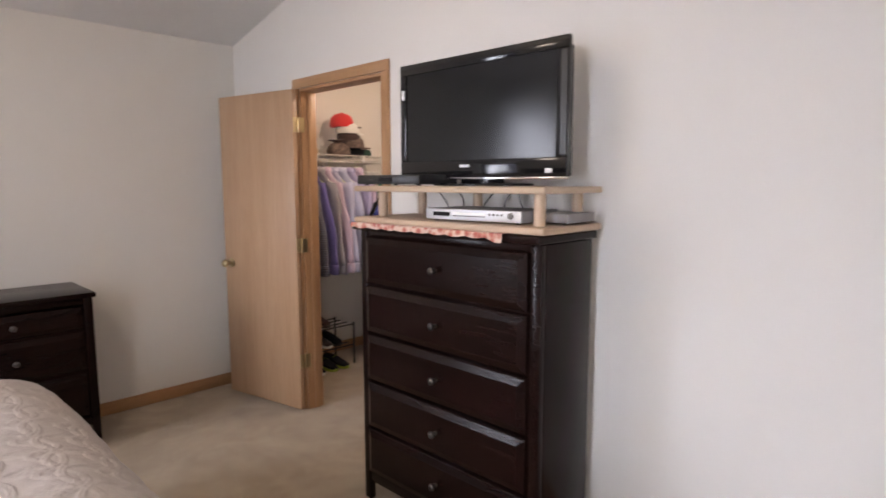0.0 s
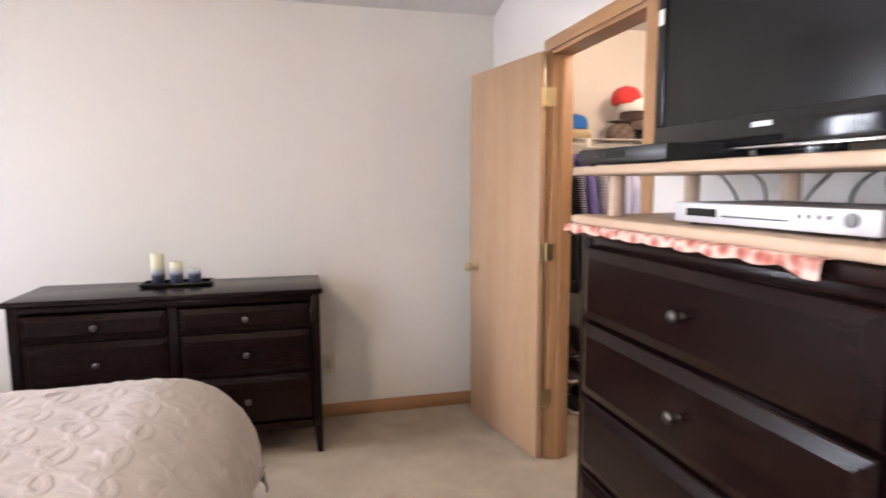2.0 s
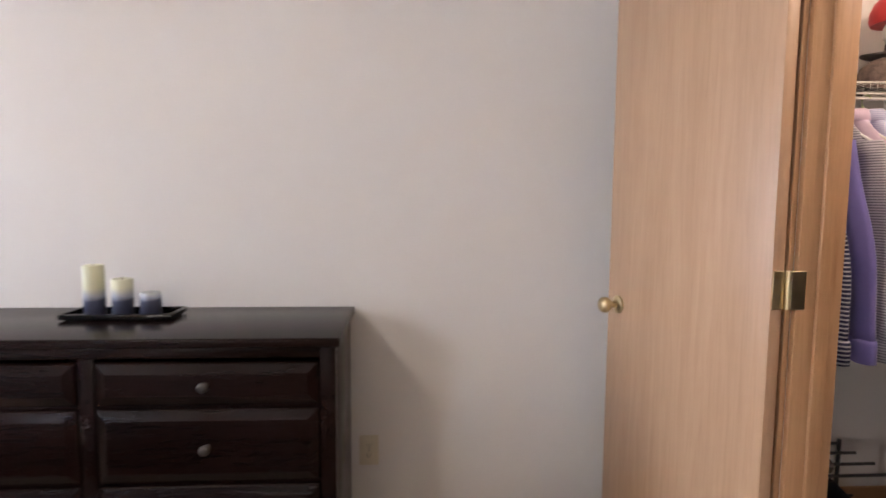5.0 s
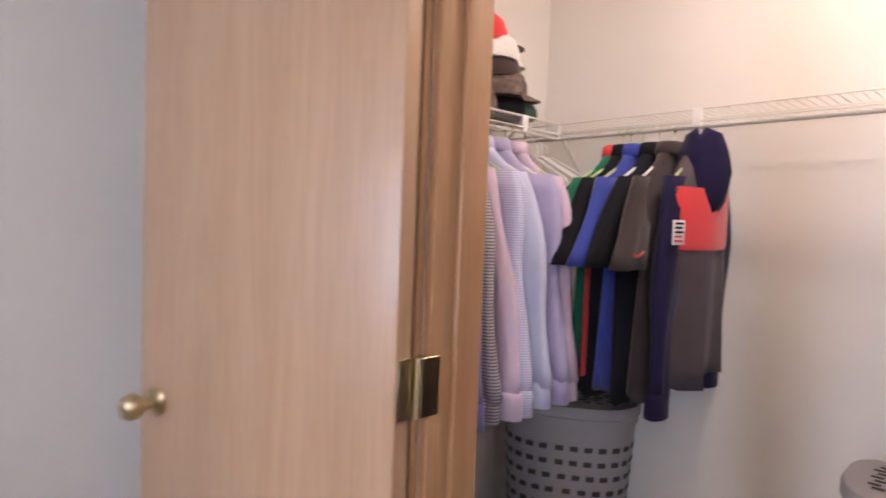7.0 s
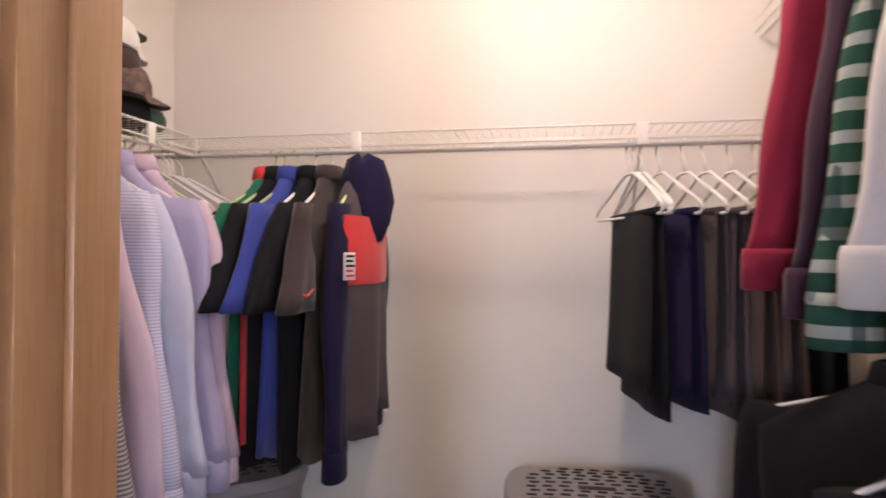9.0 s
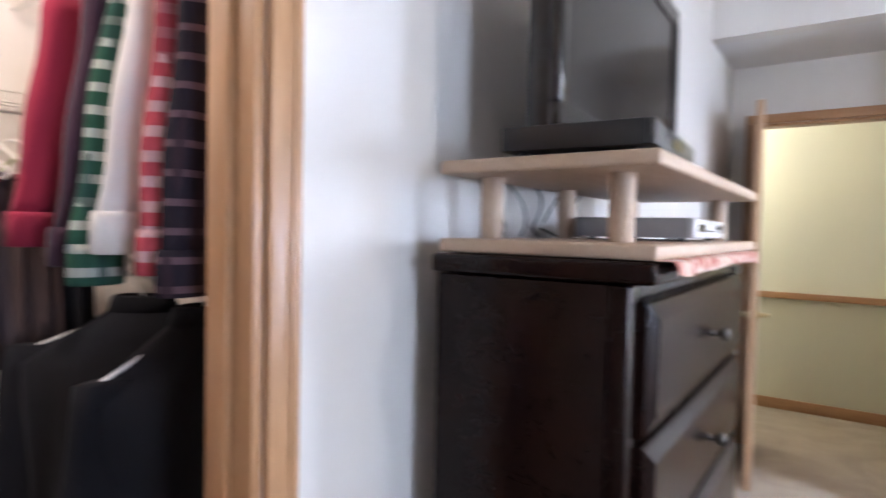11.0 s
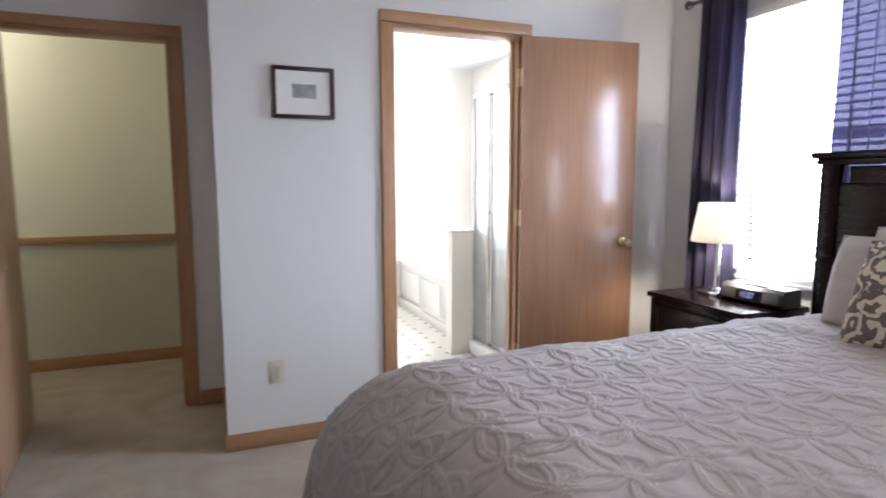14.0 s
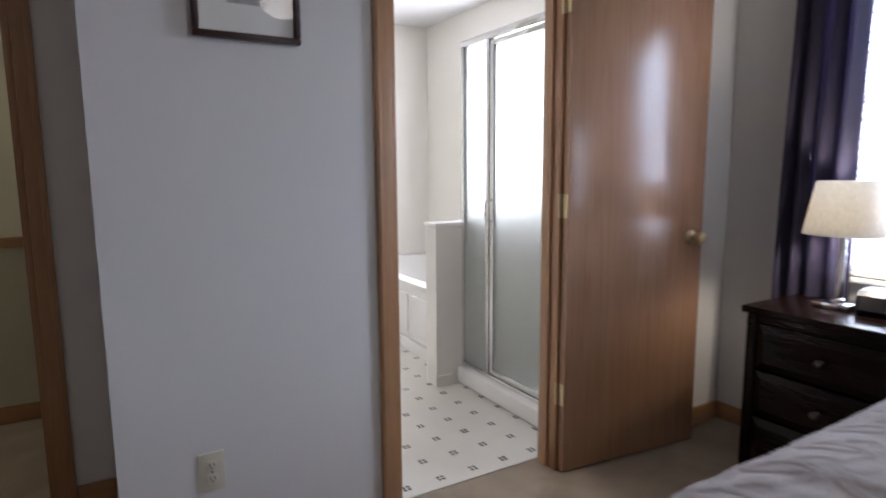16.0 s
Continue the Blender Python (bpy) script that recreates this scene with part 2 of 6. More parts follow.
def lampshade_material(name, col, glow, strength):
    m, nt, b = nodes_of(name)
    out = nt.nodes["Material Output"]
    v = coords(nt, (1, 1, 0.15))
    n = noise_tex(nt, v, 220, 3)
    c = ramp(nt, n, [(0.3, shade(col, 0.85)), (0.7, shade(col, 1.1))])
    nt.links.new(c, b.inputs["Base Color"])
    b.inputs["Roughness"].default_value = 0.9
    tl, mx = nt.nodes.new("ShaderNodeBsdfTranslucent"), nt.nodes.new("ShaderNodeMixShader")
    nt.links.new(c, tl.inputs["Color"])
    mx.inputs[0].default_value = 0.55
    nt.links.new(b.outputs[0], mx.inputs[1])
    nt.links.new(tl.outputs[0], mx.inputs[2])
    nt.links.new(mx.outputs[0], out.inputs["Surface"])
    if strength:
        b.inputs["Emission Color"].default_value = (*glow, 1)
        b.inputs["Emission Strength"].default_value = strength
    return m


def emitter(name, col, strength):
    m, nt, b = nodes_of(name)
    b.inputs["Base Color"].default_value = (*col, 1)
    b.inputs["Emission Color"].default_value = (*col, 1)
    b.inputs["Emission Strength"].default_value = strength
    return m


M_CARPET = carpet_material()
M_VINYL = vinyl_material()
M_GLASS = glass("window_glass")
M_GLASS_OBSC = glass("obscure_glass", 0.32, (0.93, 0.97, 0.95), 0.5, 70)
M_CURTAIN = sheer("purple_sheer", (0.020, 0.014, 0.044), 0.017)
M_SHADE = lampshade_material("linen_shade", (0.78, 0.75, 0.68), (1.0, 0.8, 0.5), 0.0)
M_BLIND = lampshade_material("white_blind", (0.82, 0.82, 0.82), (1, 1, 1), 0.0)
M_QUILT = cloth("grey_matelasse", (0.43, 0.39, 0.37), 0.05, 500, 0.5, 0.15)
M_SHEET = cloth("pale_grey_cotton", (0.56, 0.53, 0.52), 0.05, 500, 0.3)


# ---- building helpers ----
def finish(bm, smooth):
    bmesh.ops.recalc_face_normals(bm, faces=bm.faces)
    if smooth:
        for f in bm.faces:
            f.smooth = True


def mesh_of(name, bm, mat, smooth=False, angle=None):
    finish(bm, smooth or angle is not None)
    me = bpy.data.meshes.new(name)
    bm.to_mesh(me)
    bm.free()
    me.materials.append(mat)
    if angle is not None:
        me.set_sharp_from_angle(angle=radians(angle))
    return me


def part(name, bm, material, parent, label="", smooth=False, angle=35):
    ob = new(name, mesh_of(name, bm, material, smooth, None if smooth else angle))
    ob.parent = parent
    return tagged(ob, label)


def shared(name, me, parent, m):
    """One more piece on a mesh that alike pieces share."""
    ob = new(name, me)
    ob.parent, ob.matrix_basis = parent, m
    return ob


def thing(name, at, label, category, turn=0.0, group="", kind=""):
    ob = new(name)
    ob.empty_display_size = 0.05
    ob.matrix_basis = pose(*at, 0, 0, turn)
    return tagged(ob, label, category, group, kind)


def setting(name, bm, material, label="", category="", smooth=False):
    ob = new(name, mesh_of(name, bm, material, smooth, None if smooth else 35))
    return tagged(ob, label, category, kind="structure")


def box(bm, lo, hi, bev=0.0, seg=2):
    vs = [bm.verts.new((x, y, z)) for x in (lo[0], hi[0]) for y in (lo[1], hi[1]) for z in (lo[2], hi[2])]
    fs = [bm.faces.new([vs[i] for i in q]) for q in ((0, 1, 3, 2), (4, 6, 7, 5), (0, 4, 5, 1), (2, 3, 7, 6), (0, 2, 6, 4), (1, 5, 7, 3))]
    if bev:
        es = {e for f in fs for e in f.edges}
        bmesh.ops.bevel(bm, geom=list(es), offset=bev, segments=seg, affect="EDGES", profile=0.5)
    return bm


def boxed(lo, hi, bev=0.0, seg=2):
    return box(bmesh.new(), lo, hi, bev, seg)


def rod(bm, a, b, r, seg=8, r2=None):
    a, b = Vector(a), Vector(b)
    d = b - a
    m = Matrix.Translation((a + b) / 2) @ d.to_track_quat("Z", "Y").to_matrix().to_4x4()
    bmesh.ops.create_cone(bm, cap_ends=True, segments=seg, radius1=r, radius2=r if r2 is None else r2, depth=d.length, matrix=m)
    return bm


def bent(bm, pts, r, seg=6):
    """A round bar through the given points."""
    pts = [Vector(p) for p in pts]
    rings = []
    for k, p in enumerate(pts):
        d = (pts[min(k + 1, len(pts) - 1)] - pts[max(k - 1, 0)]).normalized()
        q = d.to_track_quat("Z", "Y")
        rings.append([p + q @ Vector((r * math.cos(2 * math.pi * j / seg), r * math.sin(2 * math.pi * j / seg), 0)) for j in range(seg)])
    return loft(bm, rings)


def loft(bm, rings, caps=True):
    vr = [[bm.verts.new(p) for p in ring] for ring in rings]
    n = len(vr[0])
    for a, b in zip(vr, vr[1:]):
        for j in range(n):
            bm.faces.new((a[j], a[(j + 1) % n], b[(j + 1) % n], b[j]))
    if caps:
        bm.faces.new(vr[0][::-1])
        bm.faces.new(vr[-1])
    return bm


def lathe(profile, seg=20, at=(0, 0, 0), bm=None):
    bm = bm or bmesh.new()
    rings = [[(at[0] + r * math.cos(2 * math.pi * j / seg), at[1] + r * math.sin(2 * math.pi * j / seg), at[2] + z) for j in range(seg)] for r, z in profile]
    return loft(bm, rings)


def turn_bm(bm, m):
    bmesh.ops.transform(bm, matrix=m, verts=bm.verts)
    return bm


def slab_wall(name, lo, hi, along, holes, mat, label):
    """A wall as butted boxes. along: 0 or 1, the axis it runs along; holes: (from, to, bottom, top)."""
    bm = bmesh.new()
    cuts = sorted({lo[along], hi[along], *[h[0] for h in holes], *[h[1] for h in holes]})
    for a, b in zip(cuts, cuts[1:]):
        spans = [(lo[2], hi[2])]
        for h in holes:
            if h[0] <= a + 1e-6 and h[1] >= b - 1e-6:
                spans = [(lo[2], h[2]), (h[3], hi[2])]
        for z0, z1 in spans:
            if z1 - z0 > 1e-4:
                p, q = list(lo), list(hi)
                p[along], q[along], p[2], q[2] = a, b, z0, z1
                box(bm, p, q)
    bmesh.ops.remove_doubles(bm, verts=bm.verts, dist=1e-5)
    return setting(name, bm, mat, label, "wall")


# ---- structure ----
T = 0.105
slab_wall("wall_east", (WALL_X, -1.49, 0), (WALL_X + T, WALL_Y + T, 3.75), 1, [(2.29, 3.09, 0.0, 2.05)], M_WALL, "off-white painted wall with the closet doorway")
slab_wall("wall_north", (WIN_X - T, WALL_Y, 0), (WALL_X, WALL_Y + T, 3.75), 0, [], M_WALL, "off-white painted wall behind the dresser")
slab_wall("wall_west", (WIN_X - T, BATH_Y, 0), (WIN_X, WALL_Y, 3.75), 1, [(-0.20, 0.72, 0.79, 2.14), (2.89, 3.81, 0.79, 2.14)], M_WALL, "off-white painted outer wall with two windows")
slab_wall("wall_south", (WIN_X - T, BATH_Y - T, 0), (1.352, BATH_Y, 3.75), 0, [(-0.197, 0.527, 0.0, 2.05)], M_WALL, "off-white painted wall with the bathroom doorway")
bm = boxed((1.352, BATH_Y - T, 2.415), (WALL_X, BATH_Y, 3.75))
setting("wall_header", bm, M_WALL, "off-white painted header over the entry alcove", "wall")
slab_wall("wall_alcove", (1.232, -1.37, 0), (1.352, BATH_Y - T, 2.50), 1, [], M_WALL, "off-white painted side wall of the entry alcove")
slab_wall("wall_entry", (1.232, -1.49, 0), (WALL_X, -1.37, 2.50), 0, [(1.548, 2.352, 0.0, 2.05)], M_WALL, "off-white painted wall with the entry doorway")
setting("ceiling_alcove", boxed((1.352, -1.37, 2.415), (WALL_X, BATH_Y - T, 2.50)), M_CEIL, "white textured ceiling of the entry alcove", "ceiling")
bm = bmesh.new()
z_at = lambda y: CEIL_Z + (WALL_Y - y) * SLOPE
ring = [[(x, WALL_Y + 0.1, z_at(WALL_Y + 0.1)), (x, -0.79, z_at(-0.79)), (x, -0.79, z_at(-0.79) + 0.15), (x, WALL_Y + 0.1, z_at(WALL_Y + 0.1) + 0.15)] for x in (WIN_X - 0.1, WALL_X + 0.1)]
setting("ceiling_bedroom", loft(bm, ring), M_CEIL, "white textured vaulted ceiling", "ceiling")
setting("floor_bedroom", boxed((WIN_X - T, -0.79, -0.1), (4.12, WALL_Y + 0.16, 0.0)), M_CARPET, "beige cut-pile carpet with vacuum marks", "carpet")
setting("floor_hall", boxed((0.6, -2.52, -0.1), (4.12, -0.79, 0.0)), M_CARPET, "beige cut-pile carpet in the hall", "carpet")
# closet shell
slab_wall("wall_closet_back", (4.0, 1.68, 0), (4.12, 4.16, 2.56), 1, [], M_WALL_CLOSET, "cream painted closet back wall")
slab_wall("wall_closet_north", (WALL_X + T, 4.04, 0), (4.0, 4.16, 2.56), 0, [], M_WALL_CLOSET, "cream painted closet side wall")
slab_wall("wall_closet_south", (WALL_X + T, 1.68, 0), (4.0, 1.80, 2.56), 0, [], M_WALL_CLOSET, "cream painted closet side wall")
setting("ceiling_closet", boxed((WALL_X + T, 1.80, 2.44), (4.0, 4.04, 2.56)), M_CEIL, "white closet ceiling", "ceiling")
# hall shell
slab_wall("wall_hall", (0.6, -2.52, 0.90), (3.6, -2.40, 2.56), 0, [], M_HALL, "cream painted hall wall above the rail")
slab_wall("wall_hall_low", (0.6, -2.52, 0.0), (3.6, -2.40, 0.90), 0, [], M_HALL_LOW, "tan painted hall wall below the rail")
slab_wall("wall_hall_end", (3.6, -2.52, 0), (3.72, -1.37, 2.56), 1, [], M_HALL, "cream painted hall end wall")
slab_wall("wall_hall_side", (WALL_X + T, -1.49, 0), (3.6, -1.37, 2.56), 0, [], M_HALL, "cream painted hall wall")
setting("ceiling_hall", boxed((1.352, -2.40, 2.50), (3.6, -1.49, 2.56)), M_CEIL, "white hall ceiling", "ceiling")
setting("chair_rail", boxed((1.36, -2.40, 0.865), (3.6, -2.375, 0.915), 0.006), M_OAK_TRIM_X, "oak chair rail on the hall wall", "trim")
setting("baseboard_hall", boxed((1.36, -2.40, 0.0), (3.6, -2.386, 0.085), 0.004), M_OAK_TRIM_X, "oak baseboard in the hall", "baseboard")
# bathroom shell
slab_wall("wall_bath_west", (WIN_X - T, -3.72, 0), (WIN_X, BATH_Y - T, 2.56), 1, [(-2.80, -1.90, 1.0, 2.20)], M_BATH, "white painted bathroom outer wall with a window")
slab_wall("wall_bath_south", (WIN_X, -3.72, 0), (1.232, -3.60, 2.56), 0, [], M_BATH, "white painted bathroom wall")
slab_wall("wall_bath_east", (1.232, -3.60, 0), (1.352, -1.49, 2.56), 1, [], M_BATH, "white painted bathroom wall")
setting("ceiling_bath", boxed((WIN_X, -3.60, 2.44), (1.232, BATH_Y - T, 2.56)), M_CEIL, "white bathroom ceiling", "ceiling")
setting("floor_bath", boxed((WIN_X, -3.60, -0.1), (1.352, -0.79, 0.004)), M_VINYL, "white sheet vinyl with small dark four-square motifs", "floor")
setting("ground", boxed((-400, -400, -3.2), (400, 400, -3.0)), surface("lawn", (0.06, 0.09, 0.03), 0.9, 0.3, 0.3, 8, 0.5, 0.02), "green lawn two storeys below", "ground")


def base_run(name, lo, hi, mat):
    setting(name, boxed(lo, hi, 0.004), mat, "oak baseboard", "baseboard")


BH, BD = 0.083, 0.013
base_run("baseboard_north", (WIN_X, WALL_Y - BD, 0), (WALL_X, WALL_Y, BH), M_OAK_TRIM_X)
base_run("baseboard_east", (WALL_X - BD, -1.37, 0), (WALL_X, 2.23, BH), M_OAK_TRIM_Y)
base_run("baseboard_east_far", (WALL_X - BD, 3.15, 0), (WALL_X, WALL_Y - BD, BH), M_OAK_TRIM_Y)
base_run("baseboard_south", (0.587, BATH_Y, 0), (1.352 + BD, BATH_Y + BD, BH), M_OAK_TRIM_X)
base_run("baseboard_south_far", (WIN_X, BATH_Y, 0), (-0.257, BATH_Y + BD, BH), M_OAK_TRIM_X)
base_run("baseboard_west", (WIN_X, BATH_Y + BD, 0), (WIN_X + BD, WALL_Y - BD, BH), M_OAK_TRIM_Y)
base_run("baseboard_alcove", (1.352, -1.37, 0), (1.352 + BD, BATH_Y, BH), M_OAK_TRIM_Y)
base_run("baseboard_entry", (1.352 + BD, -1.37, 0), (1.488, -1.37 + BD, BH), M_OAK_TRIM_X)
base_run("baseboard_closet_back", (4.0 - BD, 1.80, 0), (4.0, 4.04, BH), M_OAK_TRIM_Y)
base_run("baseboard_closet_north", (WALL_X + T, 4.04 - BD, 0), (4.0 - BD, 4.04, BH), M_OAK_TRIM_X)


def casing(name, along, face, out, a, b, top, deep):
    """Door trim round an opening from a to b on the wall face, with jamb and stop. out: +1 or -1, the side the trim stands on."""
    root = thing(name, (0, 0, 0), "oak door casing and jamb", "door trim", kind="structure")
    w, t = 0.058, 0.015

    def bx(p, u0, u1, v0, v1, z0, z1, mat, bev=0.004):
        lo, hi = ((u0, min(v0, v1), z0), (u1, max(v0, v1), z1)) if along == 0 else ((min(v0, v1), u0, z0), (max(v0, v1), u1, z1))
        part(p, boxed(lo, hi, bev), mat, root)

    cross = M_OAK_TRIM_X if along == 0 else M_OAK_TRIM_Y
    for side, sgn in ((face, out), (face - out * deep, -out)):
        bx("side_casing", a - w, a, side, side + sgn * t, 0, top, M_OAK_TRIM)
        bx("side_casing", b, b + w, side, side + sgn * t, 0, top, M_OAK_TRIM)
        bx("head_casing", a - w, b + w, side, side + sgn * (t + 0.001), top, top + w, cross)
        bx("casing_bead", a - w + 0.006, a - w + 0.020, side + sgn * t, side + sgn * (t + 0.004), 0, top, M_OAK_TRIM, 0.0015)
        bx("casing_bead", b + w - 0.020, b + w - 0.006, side + sgn * t, side + sgn * (t + 0.004), 0, top, M_OAK_TRIM, 0.0015)
    j = 0.018
    e = 0.002
    bx("jamb", a, a + j, face + out * e, face - out * (deep + e), 0, top - j, M_OAK_TRIM, 0.002)
    bx("jamb", b - j, b, face + out * e, face - out * (deep + e), 0, top - j, M_OAK_TRIM, 0.002)
    bx("head_jamb", a, b, face + out * e, face - out * (deep + e), top - j, top, cross, 0.002)
    bx("door_stop", a + j, a + j + 0.011, face - out * 0.042, face - out * 0.076, 0, top - j, M_OAK_TRIM, 0.003)
    bx("door_stop", b - j - 0.011, b - j, face - out * 0.042, face - out * 0.076, 0, top - j, M_OAK_TRIM, 0.003)
    return root


casing("door_casing_closet", 1, WALL_X, -1, 2.29, 3.09, 2.05, T)
BATH_CASING = casing("door_casing_bath", 0, BATH_Y, 1, -0.197, 0.527, 2.05, T)
casing("door_casing_entry", 0, -1.37, 1, 1.548, 2.352, 2.05, T)


def knob_bm(bm, base, n, r=0.027):
    """A round door knob on its rose, standing out from base along n."""
    prof = [(0.031, 0), (0.031, 0.005), (0.024, 0.010), (0.012, 0.013), (0.011, 0.030), (0.020, 0.036), (r, 0.048), (r * 0.98, 0.058), (r * 0.75, 0.067), (0.004, 0.069)]
    k = lathe(prof, 18)
    m = Matrix.Translation(base) @ Vector(n).to_track_quat("Z", "Y").to_matrix().to_4x4()
    turn_bm(k, m)
    me = bpy.data.meshes.new("tmp")
    k.to_mesh(me)
    k.free()
    bm.from_mesh(me)
    bpy.data.meshes.remove(me)
    return bm


def door(name, at, width, turn, label, lever=False, hinge_side=1, wood=None):
    """A flush door. Local x runs from the hinge to the free edge, local y is its thickness, the hinge barrel at the origin."""
    root = thing(name, (*at, 0), label, "door", turn, kind="structure")
    th = 0.035 * hinge_side
    part("leaf", boxed((0.004, min(0, th), 0.012), (width, max(0, th), 2.042), 0.003), wood or M_OAK, root)
    for y, s in ((min(0, th), -1), (max(0, th), 1)):
        if lever:
            bm = lathe([(0.030, 0), (0.030, 0.006), (0.014, 0.012), (0.011, 0.045), (0.004, 0.046)], 16)
            turn_bm(bm, Matrix.Translation((width - 0.065, y, 0.93)) @ Vector((0, s, 0)).to_track_quat("Z", "Y").to_matrix().to_4x4())
            bent(bm, [(width - 0.065, y + s * 0.045, 0.93), (width - 0.09, y + s * 0.050, 0.931), (width - 0.13, y + s * 0.050, 0.930), (width - 0.17, y + s * 0.046, 0.926)], 0.008)
            part("handle", bm, M_BRASS, root, "satin metal lever handle", smooth=False, angle=50)
        else:
            part("handle", knob_bm(bmesh.new(), (width - 0.065, y, 0.93), (0, s, 0)), M_BRASS, root, "polished brass knob", angle=50)
    for z in (0.33, 1.08, 1.83):
        bm = rod(bmesh.new(), (-0.004, -0.006 * hinge_side, z - 0.045), (-0.004, -0.006 * hinge_side, z + 0.045), 0.0075, 12)
        for k in (-0.018, 0.018):
            rod(bm, (-0.004, -0.006 * hinge_side, z + k - 0.0012), (-0.004, -0.006 * hinge_side, z + k + 0.0012), 0.0082, 12)
        box(bm, (0.0015, min(0, th * 0.93), z - 0.045), (0.0040, max(0, th * 0.93), z + 0.045), 0.0008, 1)
        part("hinge", bm, M_BRASS, root, "brass butt hinge", angle=40)
    return root


DOOR_1 = door("door_1", (2.474, 3.080), 0.705, 101.5, "light oak flush closet door standing open", hinge_side=1)
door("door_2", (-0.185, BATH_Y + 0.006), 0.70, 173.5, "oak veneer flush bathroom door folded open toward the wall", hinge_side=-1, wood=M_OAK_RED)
door("door_3", (2.338, -1.362), 0.80, 96.0, "oak flush entry door standing open with lever handle", True, hinge_side=1)
for z in (0.33, 1.08, 1.83):
    ob = part("hinge_leaf", boxed((2.482, 3.0695, z - 0.045), (2.517, 3.0715, z + 0.045), 0.0008, 1), M_BRASS, DOOR_1, "brass hinge leaf on the jamb")
    ob.matrix_parent_inverse = DOOR_1.matrix_basis.inverted()


# ---- windows, blinds, curtains ----
def window(name, y0, y1, z0, z1, sill=True):
    root = thing(name, (WIN_X, 0, 0), "white vinyl double-hung window", "window", kind="structure")
    f = 0.04
    for lo, hi in (((-0.11, y0, z0), (-0.02, y0 + f, z1)), ((-0.11, y1 - f, z0), (-0.02, y1, z1)), ((-0.11, y0 + f, z1 - f), (-0.02, y1 - f, z1)), ((-0.11, y0 + f, z0), (-0.02, y1 - f, z0 + f))):
        part("window_frame", boxed(lo, hi, 0.004), M_WHITE_PL, root)
    zm = (z0 + z1) / 2 + 0.02
    part("meeting_rail", boxed((-0.09, y0 + f, zm - 0.02), (-0.055, y1 - f, zm + 0.02), 0.003), M_WHITE_PL, root)
    for a, b in ((z0 + f, zm - 0.02), (zm + 0.02, z1 - f)):
        g = part("pane", boxed((-0.075, y0 + f, a), (-0.070, y1 - f, b)), M_GLASS, root)
        g.visible_shadow = False
    if sill:
        part("window_sill", boxed((-0.02, y0 - 0.02, z0 - 0.02), (0.035, y1 + 0.02, z0), 0.005), M_WHITE_PL, root, "white painted sill")
    return root


window("window_1", -0.20, 0.72, 0.79, 2.14)
window("window_2", 2.89, 3.81, 0.79, 2.14)
window("window_3", -2.80, -1.90, 1.00, 2.20)

bm = boxed((-0.021, -0.43, -0.0006), (0.021, 0.43, 0.0006))
SLAT = mesh_of("slat", bm, M_BLIND)


def blind(y, z0, z1):
    root = thing("window_blind", (WIN_X - 0.015, y, z0), "white horizontal slat blind, lowered with slats open", "blind", group="window blinds")
    n = int((z1 - z0 - 0.09) / 0.036)
    for k in range(n):
        shared("slat", SLAT, root, pose(0.012, 0, 0.035 + k * 0.036, 0, 24, 0))
    part("headrail", boxed((-0.008, -0.44, z1 - z0 - 0.045), (0.032, 0.44, z1 - z0 - 0.002), 0.003), M_WHITE_PL, root)
    part("bottom_rail", boxed((-0.008, -0.43, 0.004), (0.032, 0.43, 0.024), 0.004), M_WHITE_PL, root)
    for yy in (-0.28, 0.0, 0.28):
        part("ladder_cord", rod(bmesh.new(), (0.012, yy, 0.02), (0.012, yy, z1 - z0 - 0.03), 0.0012, 6), M_WHITE_PL, root)


blind(0.26, 0.79, 2.14)
blind(3.35, 0.79, 2.14)


def curtain(y0, y1, top, bottom, folds, seed, name="window_curtain"):
    root = thing(name, (WIN_X + 0.085, (y0 + y1) / 2, bottom), "dark purple sheer curtain panel hanging in folds", "curtain", group="window curtains")
    rnd = random.Random(seed)
    ph = [rnd.uniform(0, 6.28) for _ in range(6)]
    w, h = y1 - y0, top - bottom
    bm = bmesh.new()
    nu, nv = folds * 10, 24
    rows = []
    for j in range(nv + 1):
        v = j / nv
        row = []
        for i in range(nu + 1):
            u = i / nu
            amp = 0.020 + 0.016 * (1 - v) + 0.006 * math.sin(ph[0] + 9 * u)
            x = amp * math.sin(2 * math.pi * folds * u + 0.8 * math.sin(ph[1] + 5 * u + 1.2 * v)) + 0.006 * math.sin(ph[2] + 31 * u + 3 * v)
            y = (u - 0.5) * w * (1.0 + 0.10 * (1 - v) * math.sin(ph[3] + 3 * v)) + 0.012 * math.sin(ph[4] + 4 * v)
            row.append(bm.verts.new((x, y, v * h)))
        rows.append(row)
    for a, b in zip(rows, rows[1:]):
        for i in range(nu):
            bm.faces.new((a[i], a[i + 1], b[i + 1], b[i]))
    part("fabric", bm, M_CURTAIN, root, smooth=True)
    bm = bmesh.new()
    loft(bm, [[(0.014 * math.cos(a) , yy, h + 0.012 + 0.016 * math.sin(a)) for a in [2 * math.pi * k / 10 for k in range(10)]] for yy in (-w / 2, w / 2)], caps=False)
    part("rod_pocket", bm, M_CURTAIN, root, smooth=True)


